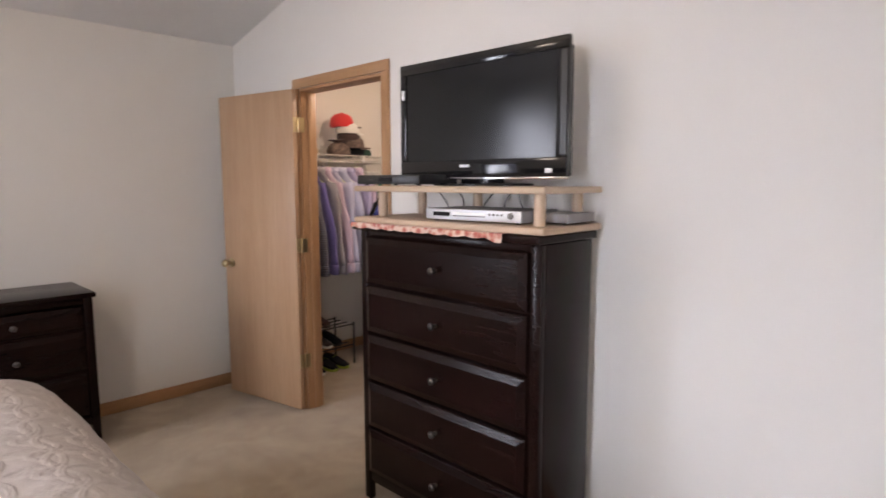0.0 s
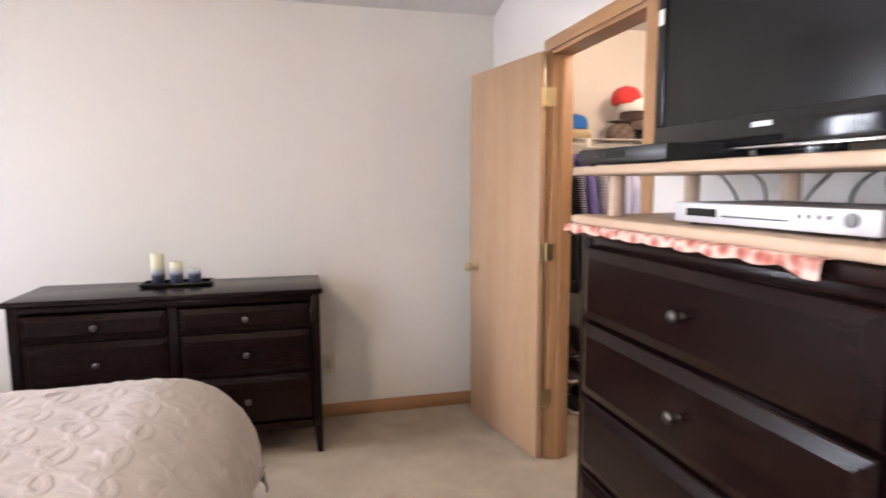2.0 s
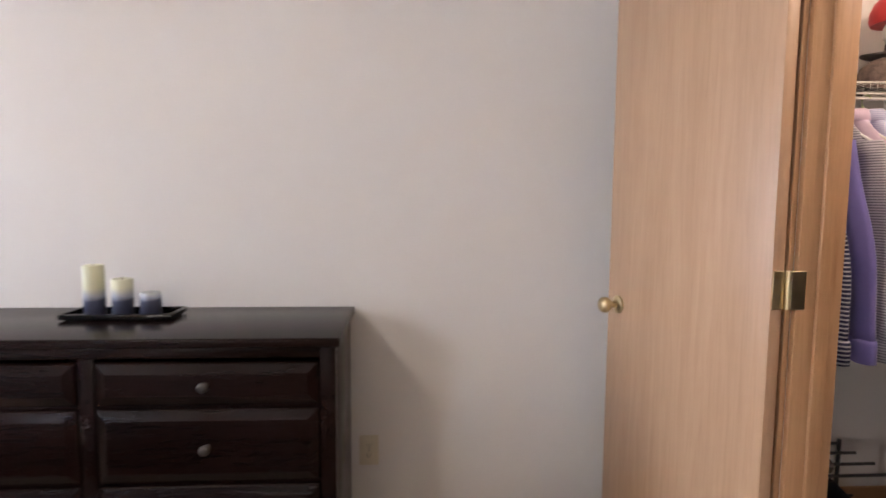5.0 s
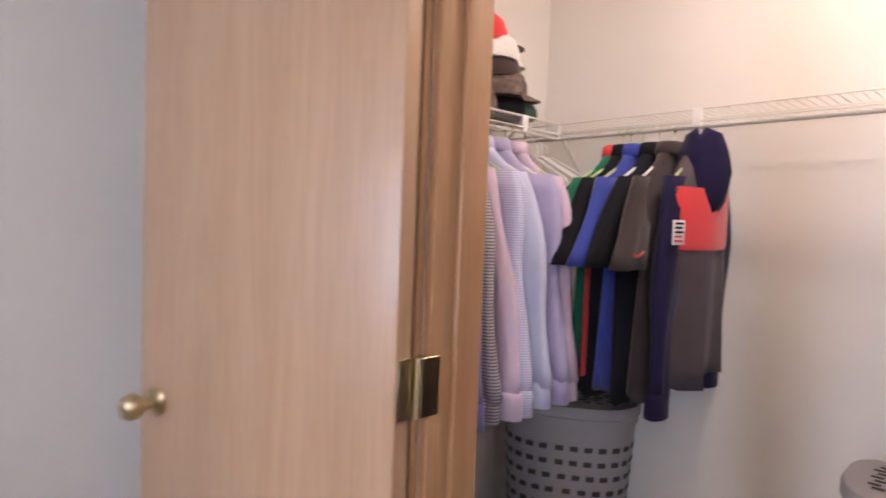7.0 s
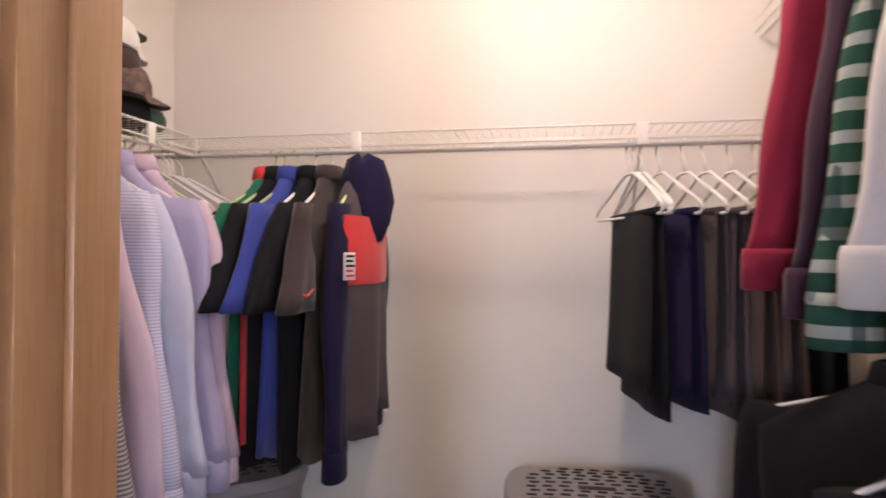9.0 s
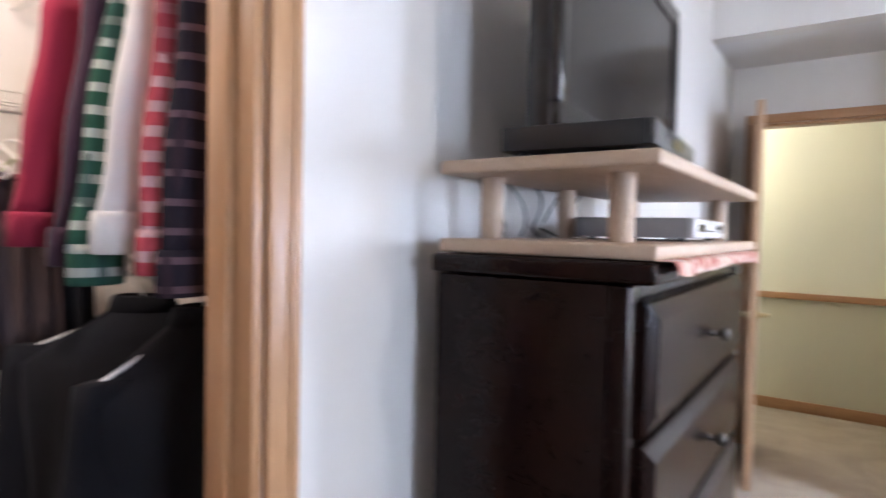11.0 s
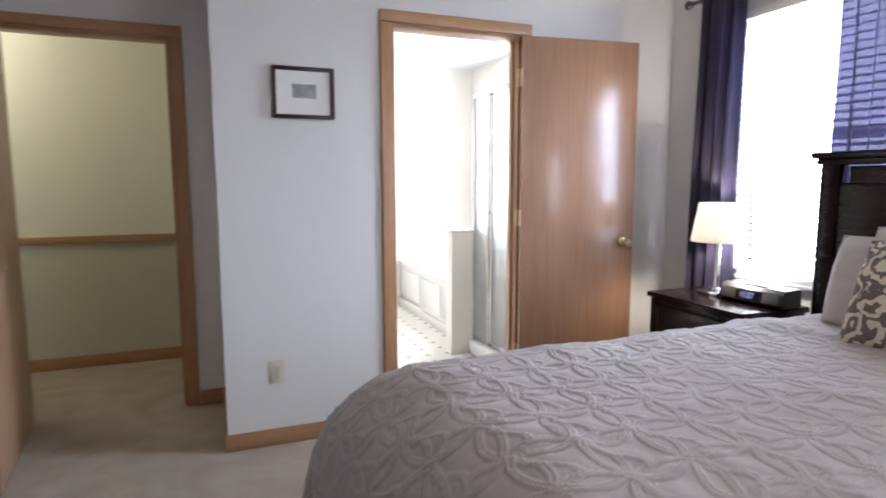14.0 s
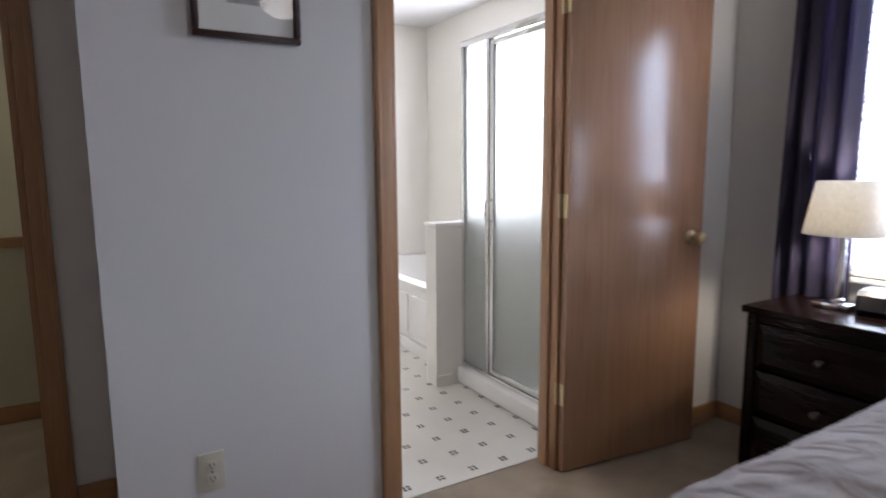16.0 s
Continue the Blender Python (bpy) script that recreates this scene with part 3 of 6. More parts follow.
def curtain_rod(y0, y1):
    z = 2.245
    root = thing("curtain_rod", (WIN_X + 0.085, (y0 + y1) / 2, z), "dark bronze curtain rod with round finials", "curtain rod", group="curtain rods")
    h = (y1 - y0) / 2
    part("pole", rod(bmesh.new(), (0, -h, 0), (0, h, 0), 0.010, 12), M_PEWTER, root)
    for s in (-1, 1):
        bm = lathe([(0.008, 0), (0.013, 0.006), (0.010, 0.012), (0.022, 0.026), (0.025, 0.037), (0.020, 0.050), (0.004, 0.056)], 16)
        turn_bm(bm, Matrix.Translation((0, s * h, 0)) @ Vector((0, s, 0)).to_track_quat("Z", "Y").to_matrix().to_4x4())
        part("finial", bm, M_PEWTER, root, angle=60)
        bm = rod(bmesh.new(), (-0.085, s * (h - 0.06), -0.016), (0, s * (h - 0.06), -0.016), 0.006, 8)
        box(bm, (-0.085, s * (h - 0.06) - 0.014, -0.05), (-0.080, s * (h - 0.06) + 0.014, 0.02), 0.002, 1)
        part("bracket", bm, M_PEWTER, root)


for y, e in ((0.26, 0.69), (3.35, 0.60)):
    curtain_rod(y - e, y + e)
curtain(-0.36, -0.09, 2.24, 0.04, 4, 1)
curtain(0.40, 0.92, 2.24, 0.04, 7, 2)
curtain(2.78, 3.02, 2.24, 0.04, 5, 3)
curtain(3.72, 3.93, 2.24, 0.04, 4, 4)


# ---- bed ----
def quilt_mesh(x0, x1, yc, half, z_top, hang_foot, hang_side):
    """A matelasse cover over a mattress: flat top, rounded rim, hanging sides, raised interlaced ogee cords."""
    rf, rs = 0.37, 0.25

    def fold(q, flat, r):
        """Arc length from the middle to (distance out, drop)."""
        if q <= flat:
            return q, 0.0
        arc = r * math.pi / 2
        if q <= flat + arc:
            a = (q - flat) / r
            return flat + r * math.sin(a), r * (1 - math.cos(a))
        d = q - flat - arc
        return flat + r + 0.10 * d, r + d

    flat_x, flat_y = (x1 - x0) - rf, half - rs
    len_x, len_y = flat_x + rf * math.pi / 2 + hang_foot, flat_y + rs * math.pi / 2 + hang_side
    step = 0.0050
    nx, ny = int(len_x / step), int(2 * len_y / step)
    S, Tt = np.meshgrid(np.linspace(0, len_x, nx + 1), np.linspace(-len_y, len_y, ny + 1), indexing="ij")
    a, rad = 0.150, 0.098

    def pair(d):
        """Distance to the nearer of two parallel cords."""
        return np.abs(np.abs(d) - 0.0052)

    wob = 0.007 * np.sin(S * 23 + 2 * np.sin(Tt * 5)) + 0.005 * np.sin(Tt * 31 + S * 9)
    s2, t2 = S + 0.010 * np.sin(Tt * 19) + 0.5 * wob, Tt + 0.010 * np.sin(S * 17 + 1.0) + 0.5 * wob
    cs, ct = (s2 + a / 2) % a - a / 2, (t2 + a / 2) % a - a / 2
    dist = np.full(S.shape, 9.0)
    for du in (-a, 0, a):
        for dv in (-a, 0, a):
            dist = np.minimum(dist, pair(np.hypot(cs - du, ct - dv) - rad))
    sway = 0.030 * np.sin(2 * math.pi * t2 / a)
    dist = np.minimum(dist, pair((s2 + sway + 0.25 * a) % (a / 1) - a / 2))
    ridge = 0.0056 * np.exp(-(dist / 0.0027) ** 2)
    cell = 0.0006 * np.minimum(dist / 0.03, 1.0)
    crumple = np.array([noise.fractal(Vector((0.0, s * 1.9, t * 1.9)), 0.9, 2.1, 4) for s, t in zip(S.ravel(), Tt.ravel())]).reshape(S.shape)
    fine = np.array([noise.noise(Vector((7.0, s * 17, t * 17))) for s, t in zip(S.ravel(), Tt.ravel())]).reshape(S.shape)
    bm = bmesh.new()
    grid = []
    for i in range(nx + 1):
        row = []
        for j in range(ny + 1):
            s, t = S[i, j], Tt[i, j]
            ox, dx = fold(s, flat_x, rf)
            oy, dy = fold(abs(t), flat_y, rs)
            drop = math.hypot(dx, dy)
            both = min(dx, dy)
            soft = max(0.0, drop - rf)
            wob = soft * (0.16 * math.sin(s * 13 + 1.3) + 0.10 * math.sin(s * 29)) if dy > dx else soft * (0.16 * math.sin(t * 12 + 0.5) + 0.09 * math.sin(t * 31))
            h = ridge[i, j] + cell[i, j] + 0.014 * crumple[i, j] + 0.0030 * fine[i, j]
            head = math.exp(-((s - 0.46) / 0.08) ** 2) * 0.018 * (1 + crumple[i, j])
            k = min(1.0, math.hypot(dx / rf, dy / rs))
            wx = (dx / (drop + 1e-6)) * k
            wy = (dy / (drop + 1e-6)) * k
            up = math.sqrt(max(0.0, 1 - k * k))
            x = x0 + ox + wx * (h + wob * (dx >= dy)) + both * 0.05
            y = yc + math.copysign(1, t) * (oy + wy * (h + wob * (dy > dx)) + both * 0.10)
            z = z_top - drop + up * (h + head)
            row.append(bm.verts.new((x, y, max(z, 0.03))))
        grid.append(row)
    for i in range(nx):
        a, b = grid[i], grid[i + 1]
        for j in range(ny):
            bm.faces.new((a[j], b[j], b[j + 1], a[j + 1]))
    edge = [grid[i][0].co for i in range(0, nx, 3)] + [grid[nx][j].co for j in range(0, ny, 3)] + [grid[i][ny].co for i in range(nx, 0, -3)]
    return bm, [p.copy() for p in edge]


BED_Y = 1.52
bed = thing("bed", (0, BED_Y, 0), "king bed with espresso panelled headboard and low rails", "bed")
HB = 1.075
part("head_panel", boxed((-1.125, -HB + 0.07, 0.25), (-1.095, HB - 0.07, 1.34), 0.004), M_DARK, bed)
for s in (-1, 1):
    part("headboard_post", boxed((-1.14, s * HB - 0.04, 0), (-1.07, s * HB + 0.04, 1.35), 0.006), M_DARK, bed)
part("headboard_cap", boxed((-1.155, -HB - 0.075, 1.372), (-1.05, HB + 0.075, 1.400), 0.008), M_DARK, bed)
part("cap_moulding", boxed((-1.145, -HB - 0.055, 1.345), (-1.06, HB + 0.055, 1.372), 0.008), M_DARK, bed)
for a in (-0.75, 0.0, 0.75):
    part("raised_panel", boxed((-1.097, a - 0.34, 0.72), (-1.080, a + 0.34, 1.27), 0.012, 3), M_DARK, bed)
part("footboard", boxed((1.045, -HB + 0.06, 0.10), (1.085, HB - 0.06, 0.36), 0.006), M_DARK, bed)
for s in (-1, 1):
    part("foot_post", boxed((1.03, s * (HB - 0.05) - 0.035, 0), (1.10, s * (HB - 0.05) + 0.035, 0.38), 0.006), M_DARK, bed)
    part("side_rail", boxed((-1.07, s * (HB - 0.05) - 0.015, 0.16), (1.03, s * (HB - 0.05) + 0.015, 0.34), 0.004), M_DARK_X, bed)
mattress = thing("mattress", (0, BED_Y, 0.20), "white king mattress under the bedspread", "mattress")
part("core", boxed((-1.06, -1.0, 0.0), (1.0, 1.0, 0.445), 0.05, 3), M_SHEET, mattress)
quilt = thing("bedspread", (0, 0, 0), "grey matelasse bedspread with raised interlaced ogee pattern, spread over the bed", "bedspread")
cover_bm, hem_line = quilt_mesh(-1.04, 1.105, BED_Y + 0.05, 1.215, 0.742, 0.06, 0.17)
part("cover", cover_bm, M_QUILT, quilt, smooth=True)
part("hem", bent(bmesh.new(), hem_line, 0.006, 6), M_QUILT, quilt, "rolled corded hem", smooth=True)


def pillow(name, at, tilt, turn, w, h, d, mat, label, piping=None):
    root = thing(name, at, label, "pillow", turn)
    bm = bmesh.new()
    n = 30
    for side in (1, -1):
        g = []
        for i in range(n + 1):
            row = []
            for j in range(n + 1):
                u, v = 2 * i / n - 1, 2 * j / n - 1
                edge = max(0.0, (1 - u ** 4) * (1 - v ** 4)) ** 0.55
                pin = 1 - 0.07 * (u * u * v * v) - 0.05 * (1 - u * u) * v * v - 0.05 * (1 - v * v) * u * u
                wr = 0.008 * noise.noise(Vector((u * 3 + at[1] * 5, v * 3, side * 2))) + 0.004 * noise.noise(Vector((u * 9, v * 9 + at[0], side)))
                p = Vector((side * (d / 2 * edge + wr * edge), u * w / 2 * pin, v * h / 2 * pin + h / 2))
                row.append(bm.verts.new(Matrix.Rotation(radians(tilt), 3, "Y") @ p))
            g.append(row)
        for a, b in zip(g, g[1:]):
            for j in range(n):
                bm.faces.new((a[j], b[j], b[j + 1], a[j + 1]))
    bmesh.ops.remove_doubles(bm, verts=bm.verts, dist=0.0004)
    part("cushion", bm, mat, root, smooth=True)
    rim = []
    for k in range(96):
        a = k / 96 * 4
        q, f = int(a), a - int(a)
        u, v = ((2 * f - 1, -1), (1, 2 * f - 1), (1 - 2 * f, 1), (-1, 1 - 2 * f))[q]
        pin = 1 - 0.07 * (u * u * v * v) - 0.05 * (1 - u * u) * v * v - 0.05 * (1 - v * v) * u * u
        rim.append(Matrix.Rotation(radians(tilt), 3, "Y") @ Vector((0, u * w / 2 * pin, v * h / 2 * pin + h / 2)))
    part("piping", bent(bmesh.new(), rim + rim[:1], 0.0035, 6), piping or mat, root, smooth=True)
    return root


def floral_material():
    """Cream crewel scrolls on brown linen."""
    m, nt, b = nodes_of("scroll_print")
    v = coords(nt)
    warp = nt.nodes.new("ShaderNodeTexNoise")
    warp.inputs["Scale"].default_value = 15.0
    nt.links.new(v, warp.inputs["Vector"])
    vv = nt.nodes.new("ShaderNodeVectorMath")
    vv.operation = "MULTIPLY_ADD"
    nt.links.new(warp.outputs["Color"], vv.inputs[0])
    vv.inputs[1].default_value = (0.13, 0.13, 0.13)
    nt.links.new(v, vv.inputs[2])
    vo = nt.nodes.new("ShaderNodeTexVoronoi")
    vo.inputs["Scale"].default_value = 10.5
    nt.links.new(vv.outputs[0], vo.inputs["Vector"])
    ringy = math_n(nt, "SINE", math_n(nt, "MULTIPLY", vo.outputs["Distance"], 17.0))
    k = ramp(nt, ringy, [(0.0, (0, 0, 0)), (0.05, (1, 1, 1))])
    n2 = noise_tex(nt, v, 260, 3)
    cream = ramp(nt, n2, [(0.3, (0.50, 0.43, 0.34)), (0.7, (0.66, 0.59, 0.48))])
    brown = ramp(nt, n2, [(0.3, (0.11, 0.085, 0.075)), (0.7, (0.17, 0.135, 0.12))])
    nt.links.new(mixc(nt, k, brown, cream), b.inputs["Base Color"])
    b.inputs["Roughness"].default_value = 0.9
    bump(nt, b, mixc(nt, 0.6, n2, k), 0.6, 0.003)
    return m


M_FLORAL = floral_material()
pillow("bed_pillow", (-0.97, 1.02, 0.72), -12, 0, 0.74, 0.40, 0.17, M_SHEET, "plain pale grey pillow propped against the headboard")
pillow("pillow_sham", (-0.82, 0.985, 0.72), -17, 2, 0.74, 0.375, 0.19, M_QUILT, "grey matelasse pillow sham leaning on a pillow")
pillow("throw_pillow", (-0.57, 1.10, 0.722), -27, 8, 0.46, 0.41, 0.15, M_FLORAL, "brown throw pillow with cream embroidered scrolls", M_FLORAL)


# ---- dark bedroom furniture ----
def knob(parent, at, axis):
    """A small round pewter drawer knob standing out along axis."""
    bm = lathe([(0.009, 0), (0.009, 0.002), (0.006, 0.004), (0.0055, 0.014), (0.012, 0.019), (0.0155, 0.024), (0.0150, 0.029), (0.010, 0.033), (0.003, 0.034)], 16)
    turn_bm(bm, Matrix.Translation(at) @ Vector(axis).to_track_quat("Z", "Y").to_matrix().to_4x4())
    return part("knob", bm, M_PEWTER, parent, "pewter knob", angle=60)


def drawer(root, u0, u1, z0, z1, axis, mat):
    """A drawer front with a raised, bevelled field; front plane at 0 of axis local, opening toward -axis. axis: 'x' or 'y'."""
    bm = bmesh.new()
    b = 0.030

    def P(d, u, z):
        return (d, u, z) if axis == "x" else (u, d, z)

    levels = [(0.010, 0.0), (-0.010, 0.0), (-0.014, 0.004), (-0.024, b), (-0.024, b + 0.002)]
    rings = [[P(d, u0 + i, z0 + i), P(d, u1 - i, z0 + i), P(d, u1 - i, z1 - i), P(d, u0 + i, z1 - i)] for d, i in levels]
    loft(bm, rings)
    ob = part("drawer", bm, mat, root, angle=20)
    return ob


def chest():
    """Tall chest of drawers; local x to the back, y along the wall."""
    root = thing("tall_chest", (2.092, 1.488, 0), "tall espresso chest with five drawers and pewter knobs", "chest of drawers")
    w, d, h = 0.487, 0.342, 1.302
    for s in (-1, 1):
        part("side_panel", boxed((0.03, s * w - (0.022 if s > 0 else 0), 0.11), (d - 0.012, s * w + (0.022 if s < 0 else 0), h - 0.035), 0.003), M_DARK, root)
        part("stile", boxed((0.0, s * w - (0.045 if s > 0 else 0), 0.0), (0.03, s * w + (0.045 if s < 0 else 0), h - 0.035), 0.005), M_DARK, root)
        bm = loft(bmesh.new(), [[(d - 0.06, s * w - s * 0.0, 0), (d - 0.015, s * w, 0), (d - 0.015, s * w - s * 0.03, 0), (d - 0.06, s * w - s * 0.03, 0)],
                                [(d - 0.07, s * w, 0.11), (d - 0.012, s * w, 0.11), (d - 0.012, s * w - s * 0.045, 0.11), (d - 0.07, s * w - s * 0.045, 0.11)]])
        part("back_leg", bm, M_DARK, root)
    part("top", boxed((-0.040, -w - 0.015, h - 0.032), (d, w + 0.015, h), 0.008, 3), M_DARK, root, "dark wood top with rounded edge")
    part("top_rail", boxed((0.004, -w + 0.045, h - 0.062), (0.03, w - 0.045, h - 0.035), 0.002), M_DARK, root)
    part("bottom_rail", boxed((0.002, -w + 0.045, 0.092), (0.03, w - 0.045, 0.142), 0.004), M_DARK, root)
    part("back_panel", boxed((d - 0.012, -w + 0.005, 0.11), (d - 0.004, w - 0.005, h - 0.035)), M_DARK, root)
    part("base_panel", boxed((0.03, -w + 0.022, 0.125), (d - 0.012, w - 0.022, 0.14)), M_DARK, root)
    pitch = 0.221
    for k in range(5):
        zc = 1.137 - k * pitch
        dr = drawer(root, -w + 0.05, w - 0.05, zc - pitch / 2 + 0.007, zc + pitch / 2 - 0.007, "x", M_DARK)
        knob(dr, (-0.024, -0.010, zc), (-1, 0, 0))
        if k < 4:
            part("drawer_rail", boxed((0.012, -w + 0.045, zc - pitch / 2 - 0.006), (0.03, w - 0.045, zc - pitch / 2 + 0.006), 0.001), M_DARK, root)
    return root


chest()


def dresser():
    """Long six-drawer dresser; local x along the wall, y to the back."""
    root = thing("long_dresser", (0.685, 3.447, 0), "espresso six-drawer dresser with tapered feet and pewter knobs", "dresser")
    w, d, h = 0.705, 0.462, 0.885
    part("top", boxed((-w - 0.015, -0.012, h - 0.028), (w + 0.015, d + 0.005, h), 0.007, 3), M_DARK_X, root)
    for s in (-1, 1):
        part("side_panel", boxed((s * w - (0.022 if s > 0 else 0), 0.04, 0.14), (s * w + (0.022 if s < 0 else 0), d - 0.012, h - 0.03), 0.003), M_DARK, root)
        part("stile", boxed((s * w - (0.045 if s > 0 else 0), 0.008, 0.14), (s * w + (0.045 if s < 0 else 0), 0.04, h - 0.03), 0.004), M_DARK, root)
        for y0 in (0.008, d - 0.055):
            t, b = 0.045, 0.030
            xs = s * w
            bm = loft(bmesh.new(), [[(xs, y0 + 0.006, 0), (xs, y0 + 0.006 + b, 0), (xs - s * b, y0 + 0.006 + b, 0), (xs - s * b, y0 + 0.006, 0)],
                                    [(xs, y0, 0.14), (xs, y0 + t, 0.14), (xs - s * t, y0 + t, 0.14), (xs - s * t, y0, 0.14)]])
            part("foot", bm, M_DARK, root)
    part("top_rail", boxed((-w + 0.045, 0.012, h - 0.062), (w - 0.045, 0.04, h - 0.03), 0.002), M_DARK_X, root)
    part("bottom_rail", boxed((-w + 0.045, 0.010, 0.14), (w - 0.045, 0.04, 0.185), 0.004), M_DARK_X, root)
    part("centre_stile", boxed((-0.022, 0.012, 0.185), (0.022, 0.04, h - 0.062), 0.003), M_DARK, root)
    part("back_panel", boxed((-w + 0.005, d - 0.012, 0.14), (w - 0.005, d - 0.004, h - 0.03)), M_DARK, root)
    part("base_panel", boxed((-w + 0.022, 0.04, 0.17), (w - 0.022, d - 0.012, 0.185)), M_DARK, root)
    zs = [0.815, 0.678, 0.448, 0.190]
    for zt, zb in zip(zs, zs[1:]):
        for s in (-1, 1):
            u0, u1 = sorted((s * 0.027, s * (w - 0.05)))
            root_d = drawer(root, u0, u1, zb + 0.009, zt - 0.004, "y", M_DARK_X)
            turn_me = root_d.data
            turn_me.transform(Matrix.Translation((0, 0.020, 0)))
            knob(root_d, (s * 0.338, -0.004, (zb + zt) / 2 + 0.003), (0, -1, 0))
        if zb > 0.2:
            part("drawer_rail", boxed((-w + 0.045, 0.018, zb - 0.004), (w - 0.045, 0.04, zb + 0.009), 0.001), M_DARK_X, root)
    return root


dresser()


def nightstand():
    root = thing("nightstand", (-0.772, 0.022, 0), "espresso three-drawer nightstand beside the bed", "nightstand")
    w, d, h = 0.285, 0.41, 0.700
    part("top", boxed((-d, -w - 0.018, h - 0.028), (0.014, w + 0.018, h), 0.007, 3), M_DARK, root)
    for s in (-1, 1):
        part("side_panel", boxed((-d + 0.01, s * w - (0.022 if s > 0 else 0), 0.0), (-0.03, s * w + (0.022 if s < 0 else 0), h - 0.03), 0.003), M_DARK, root)
        part("stile", boxed((-0.03, s * w - (0.04 if s > 0 else 0), 0.0), (0.0, s * w + (0.04 if s < 0 else 0), h - 0.03), 0.004), M_DARK, root)
    part("top_rail", boxed((-0.03, -w + 0.04, h - 0.06), (-0.004, w - 0.04, h - 0.03), 0.002), M_DARK, root)
    part("bottom_rail", boxed((-0.03, -w + 0.04, 0.05), (-0.004, w - 0.04, 0.09), 0.003), M_DARK, root)
    part("back_panel", boxed((-d + 0.002, -w + 0.005, 0.05), (-d + 0.01, w - 0.005, h - 0.03)), M_DARK, root)
    for k in range(3):
        zb = 0.095 + k * 0.183
        bm_ob = drawer(root, -w + 0.045, w - 0.045, zb + 0.004, zb + 0.179, "x", M_DARK)
        bm_ob.data.transform(Matrix.Diagonal((-1, 1, 1, 1)) @ Matrix.Translation((0.012, 0, 0)))
        bm_ob.data.flip_normals()
        knob(bm_ob, (0.012, 0, zb + 0.092), (1, 0, 0))
    return root


nightstand()


# ---- things on the chest ----
def shelf_riser():
    root = thing("shelf_riser", (2.055, 1.473, 1.302), "two-tier pine riser shelf with round dowel posts on the chest", "shelf")
    a, b, d = -0.505, 0.500, 0.375
    for z in (0.0, 0.135):
        bm = boxed((0, a, z + 0.002), (d, b, z + 0.026), 0.006, 3)
        part("board", bm, M_PINE, root)
    for x in (0.085, d - 0.05):
        for y in (a + 0.075, (a + b) / 2 + 0.06, b - 0.10):
            if not (x < 0.1 and abs(y) < 0.2):
                part("post", rod(bmesh.new(), (x, y, 0.026), (x, y, 0.137), 0.021, 16), M_PINE, root)
    return root


shelf_riser()


def television():
    root = thing("television", (2.258, 1.448, 1.464), "black flat-screen television with a wide bezel on a low stand", "television", 1)
    w, z0, z1 = 0.428, 0.014, 0.522
    bm = boxed((0.022, -w + 0.02, z0 + 0.02), (0.075, w - 0.02, z1 - 0.02), 0.010, 3)
    part("back_case", bm, M_BLACK, root)
    f = 0.036
    for lo, hi in (((0, -w, z1 - 0.045), (0.022, w, z1)), ((0, -w, z0 + 0.02), (0.022, w, z0 + 0.09)), ((0, -w, z0 + 0.09), (0.022, -w + f + 0.012, z1 - 0.045)), ((0, w - f, z0 + 0.09), (0.022, w, z1 - 0.045))):
        part("bezel", boxed(lo, hi, 0.004), M_BLACK_GLOSS, root)
    part("speaker_strip", boxed((-0.002, -w + 0.004, z0 + 0.10), (0.0, -w + 0.030, z1 - 0.05)), M_BLACK, root, "perforated dark strip")
    part("screen", boxed((0.006, -w + f + 0.012, z0 + 0.09), (0.012, w - f, z1 - 0.045)), M_SCREEN, root, "matte dark screen, switched off")
    part("lower_trim", boxed((-0.003, -w, z0 + 0.011), (0.022, w, z0 + 0.02), 0.003), M_CHROME, root, "silver strip under the bezel")
    part("logo_plate", boxed((-0.0015, 0.02, z0 + 0.060), (0, 0.075, z0 + 0.071)), M_SILVER, root)
    part("badge", boxed((-0.0015, -w + 0.06, z0 + 0.034), (0, -w + 0.090, z0 + 0.050)), M_PAPER, root, "small pale sticker")
    part("badge", boxed((-0.0015, w - 0.028, z0 + 0.36), (0, w - 0.010, z0 + 0.40)), M_PAPER, root, "small pale sticker")
    part("stand_neck", boxed((0.035, -0.10, 0.008), (0.075, 0.10, 0.05), 0.006), M_BLACK_GLOSS, root)
    bm = bmesh.new()
    n = 32
    loft(bm, [[(0.05 + s * 0.115 * math.cos(a), s * 0.25 * math.sin(a), z) for a in [2 * math.pi * k / n for k in range(n)]] for s, z in ((1, 0), (1, 0.004), (0.97, 0.009), (0.5, 0.014))])
    part("stand_base", bm, M_BLACK_GLOSS, root, angle=30)
    return root


television()


def av_box(name, at, w, d, h, mat, label, turn=0.0):
    root = thing(name, at, label, "media player", turn)
    part("case", boxed((0.012, -w / 2, 0.006), (d, w / 2, h), 0.003), M_BLACK if mat is M_BLACK else M_GREY_PL, root)
    part("front_panel", boxed((0, -w / 2, 0.006), (0.012, w / 2, h), 0.004), mat, root)
    for x in (0.03, d - 0.03):
        for y in (-w / 2 + 0.03, w / 2 - 0.03):
            part("rubber_foot", rod(bmesh.new(), (x, y, 0), (x, y, 0.006), 0.009, 12), M_BLACK, root)
    return root


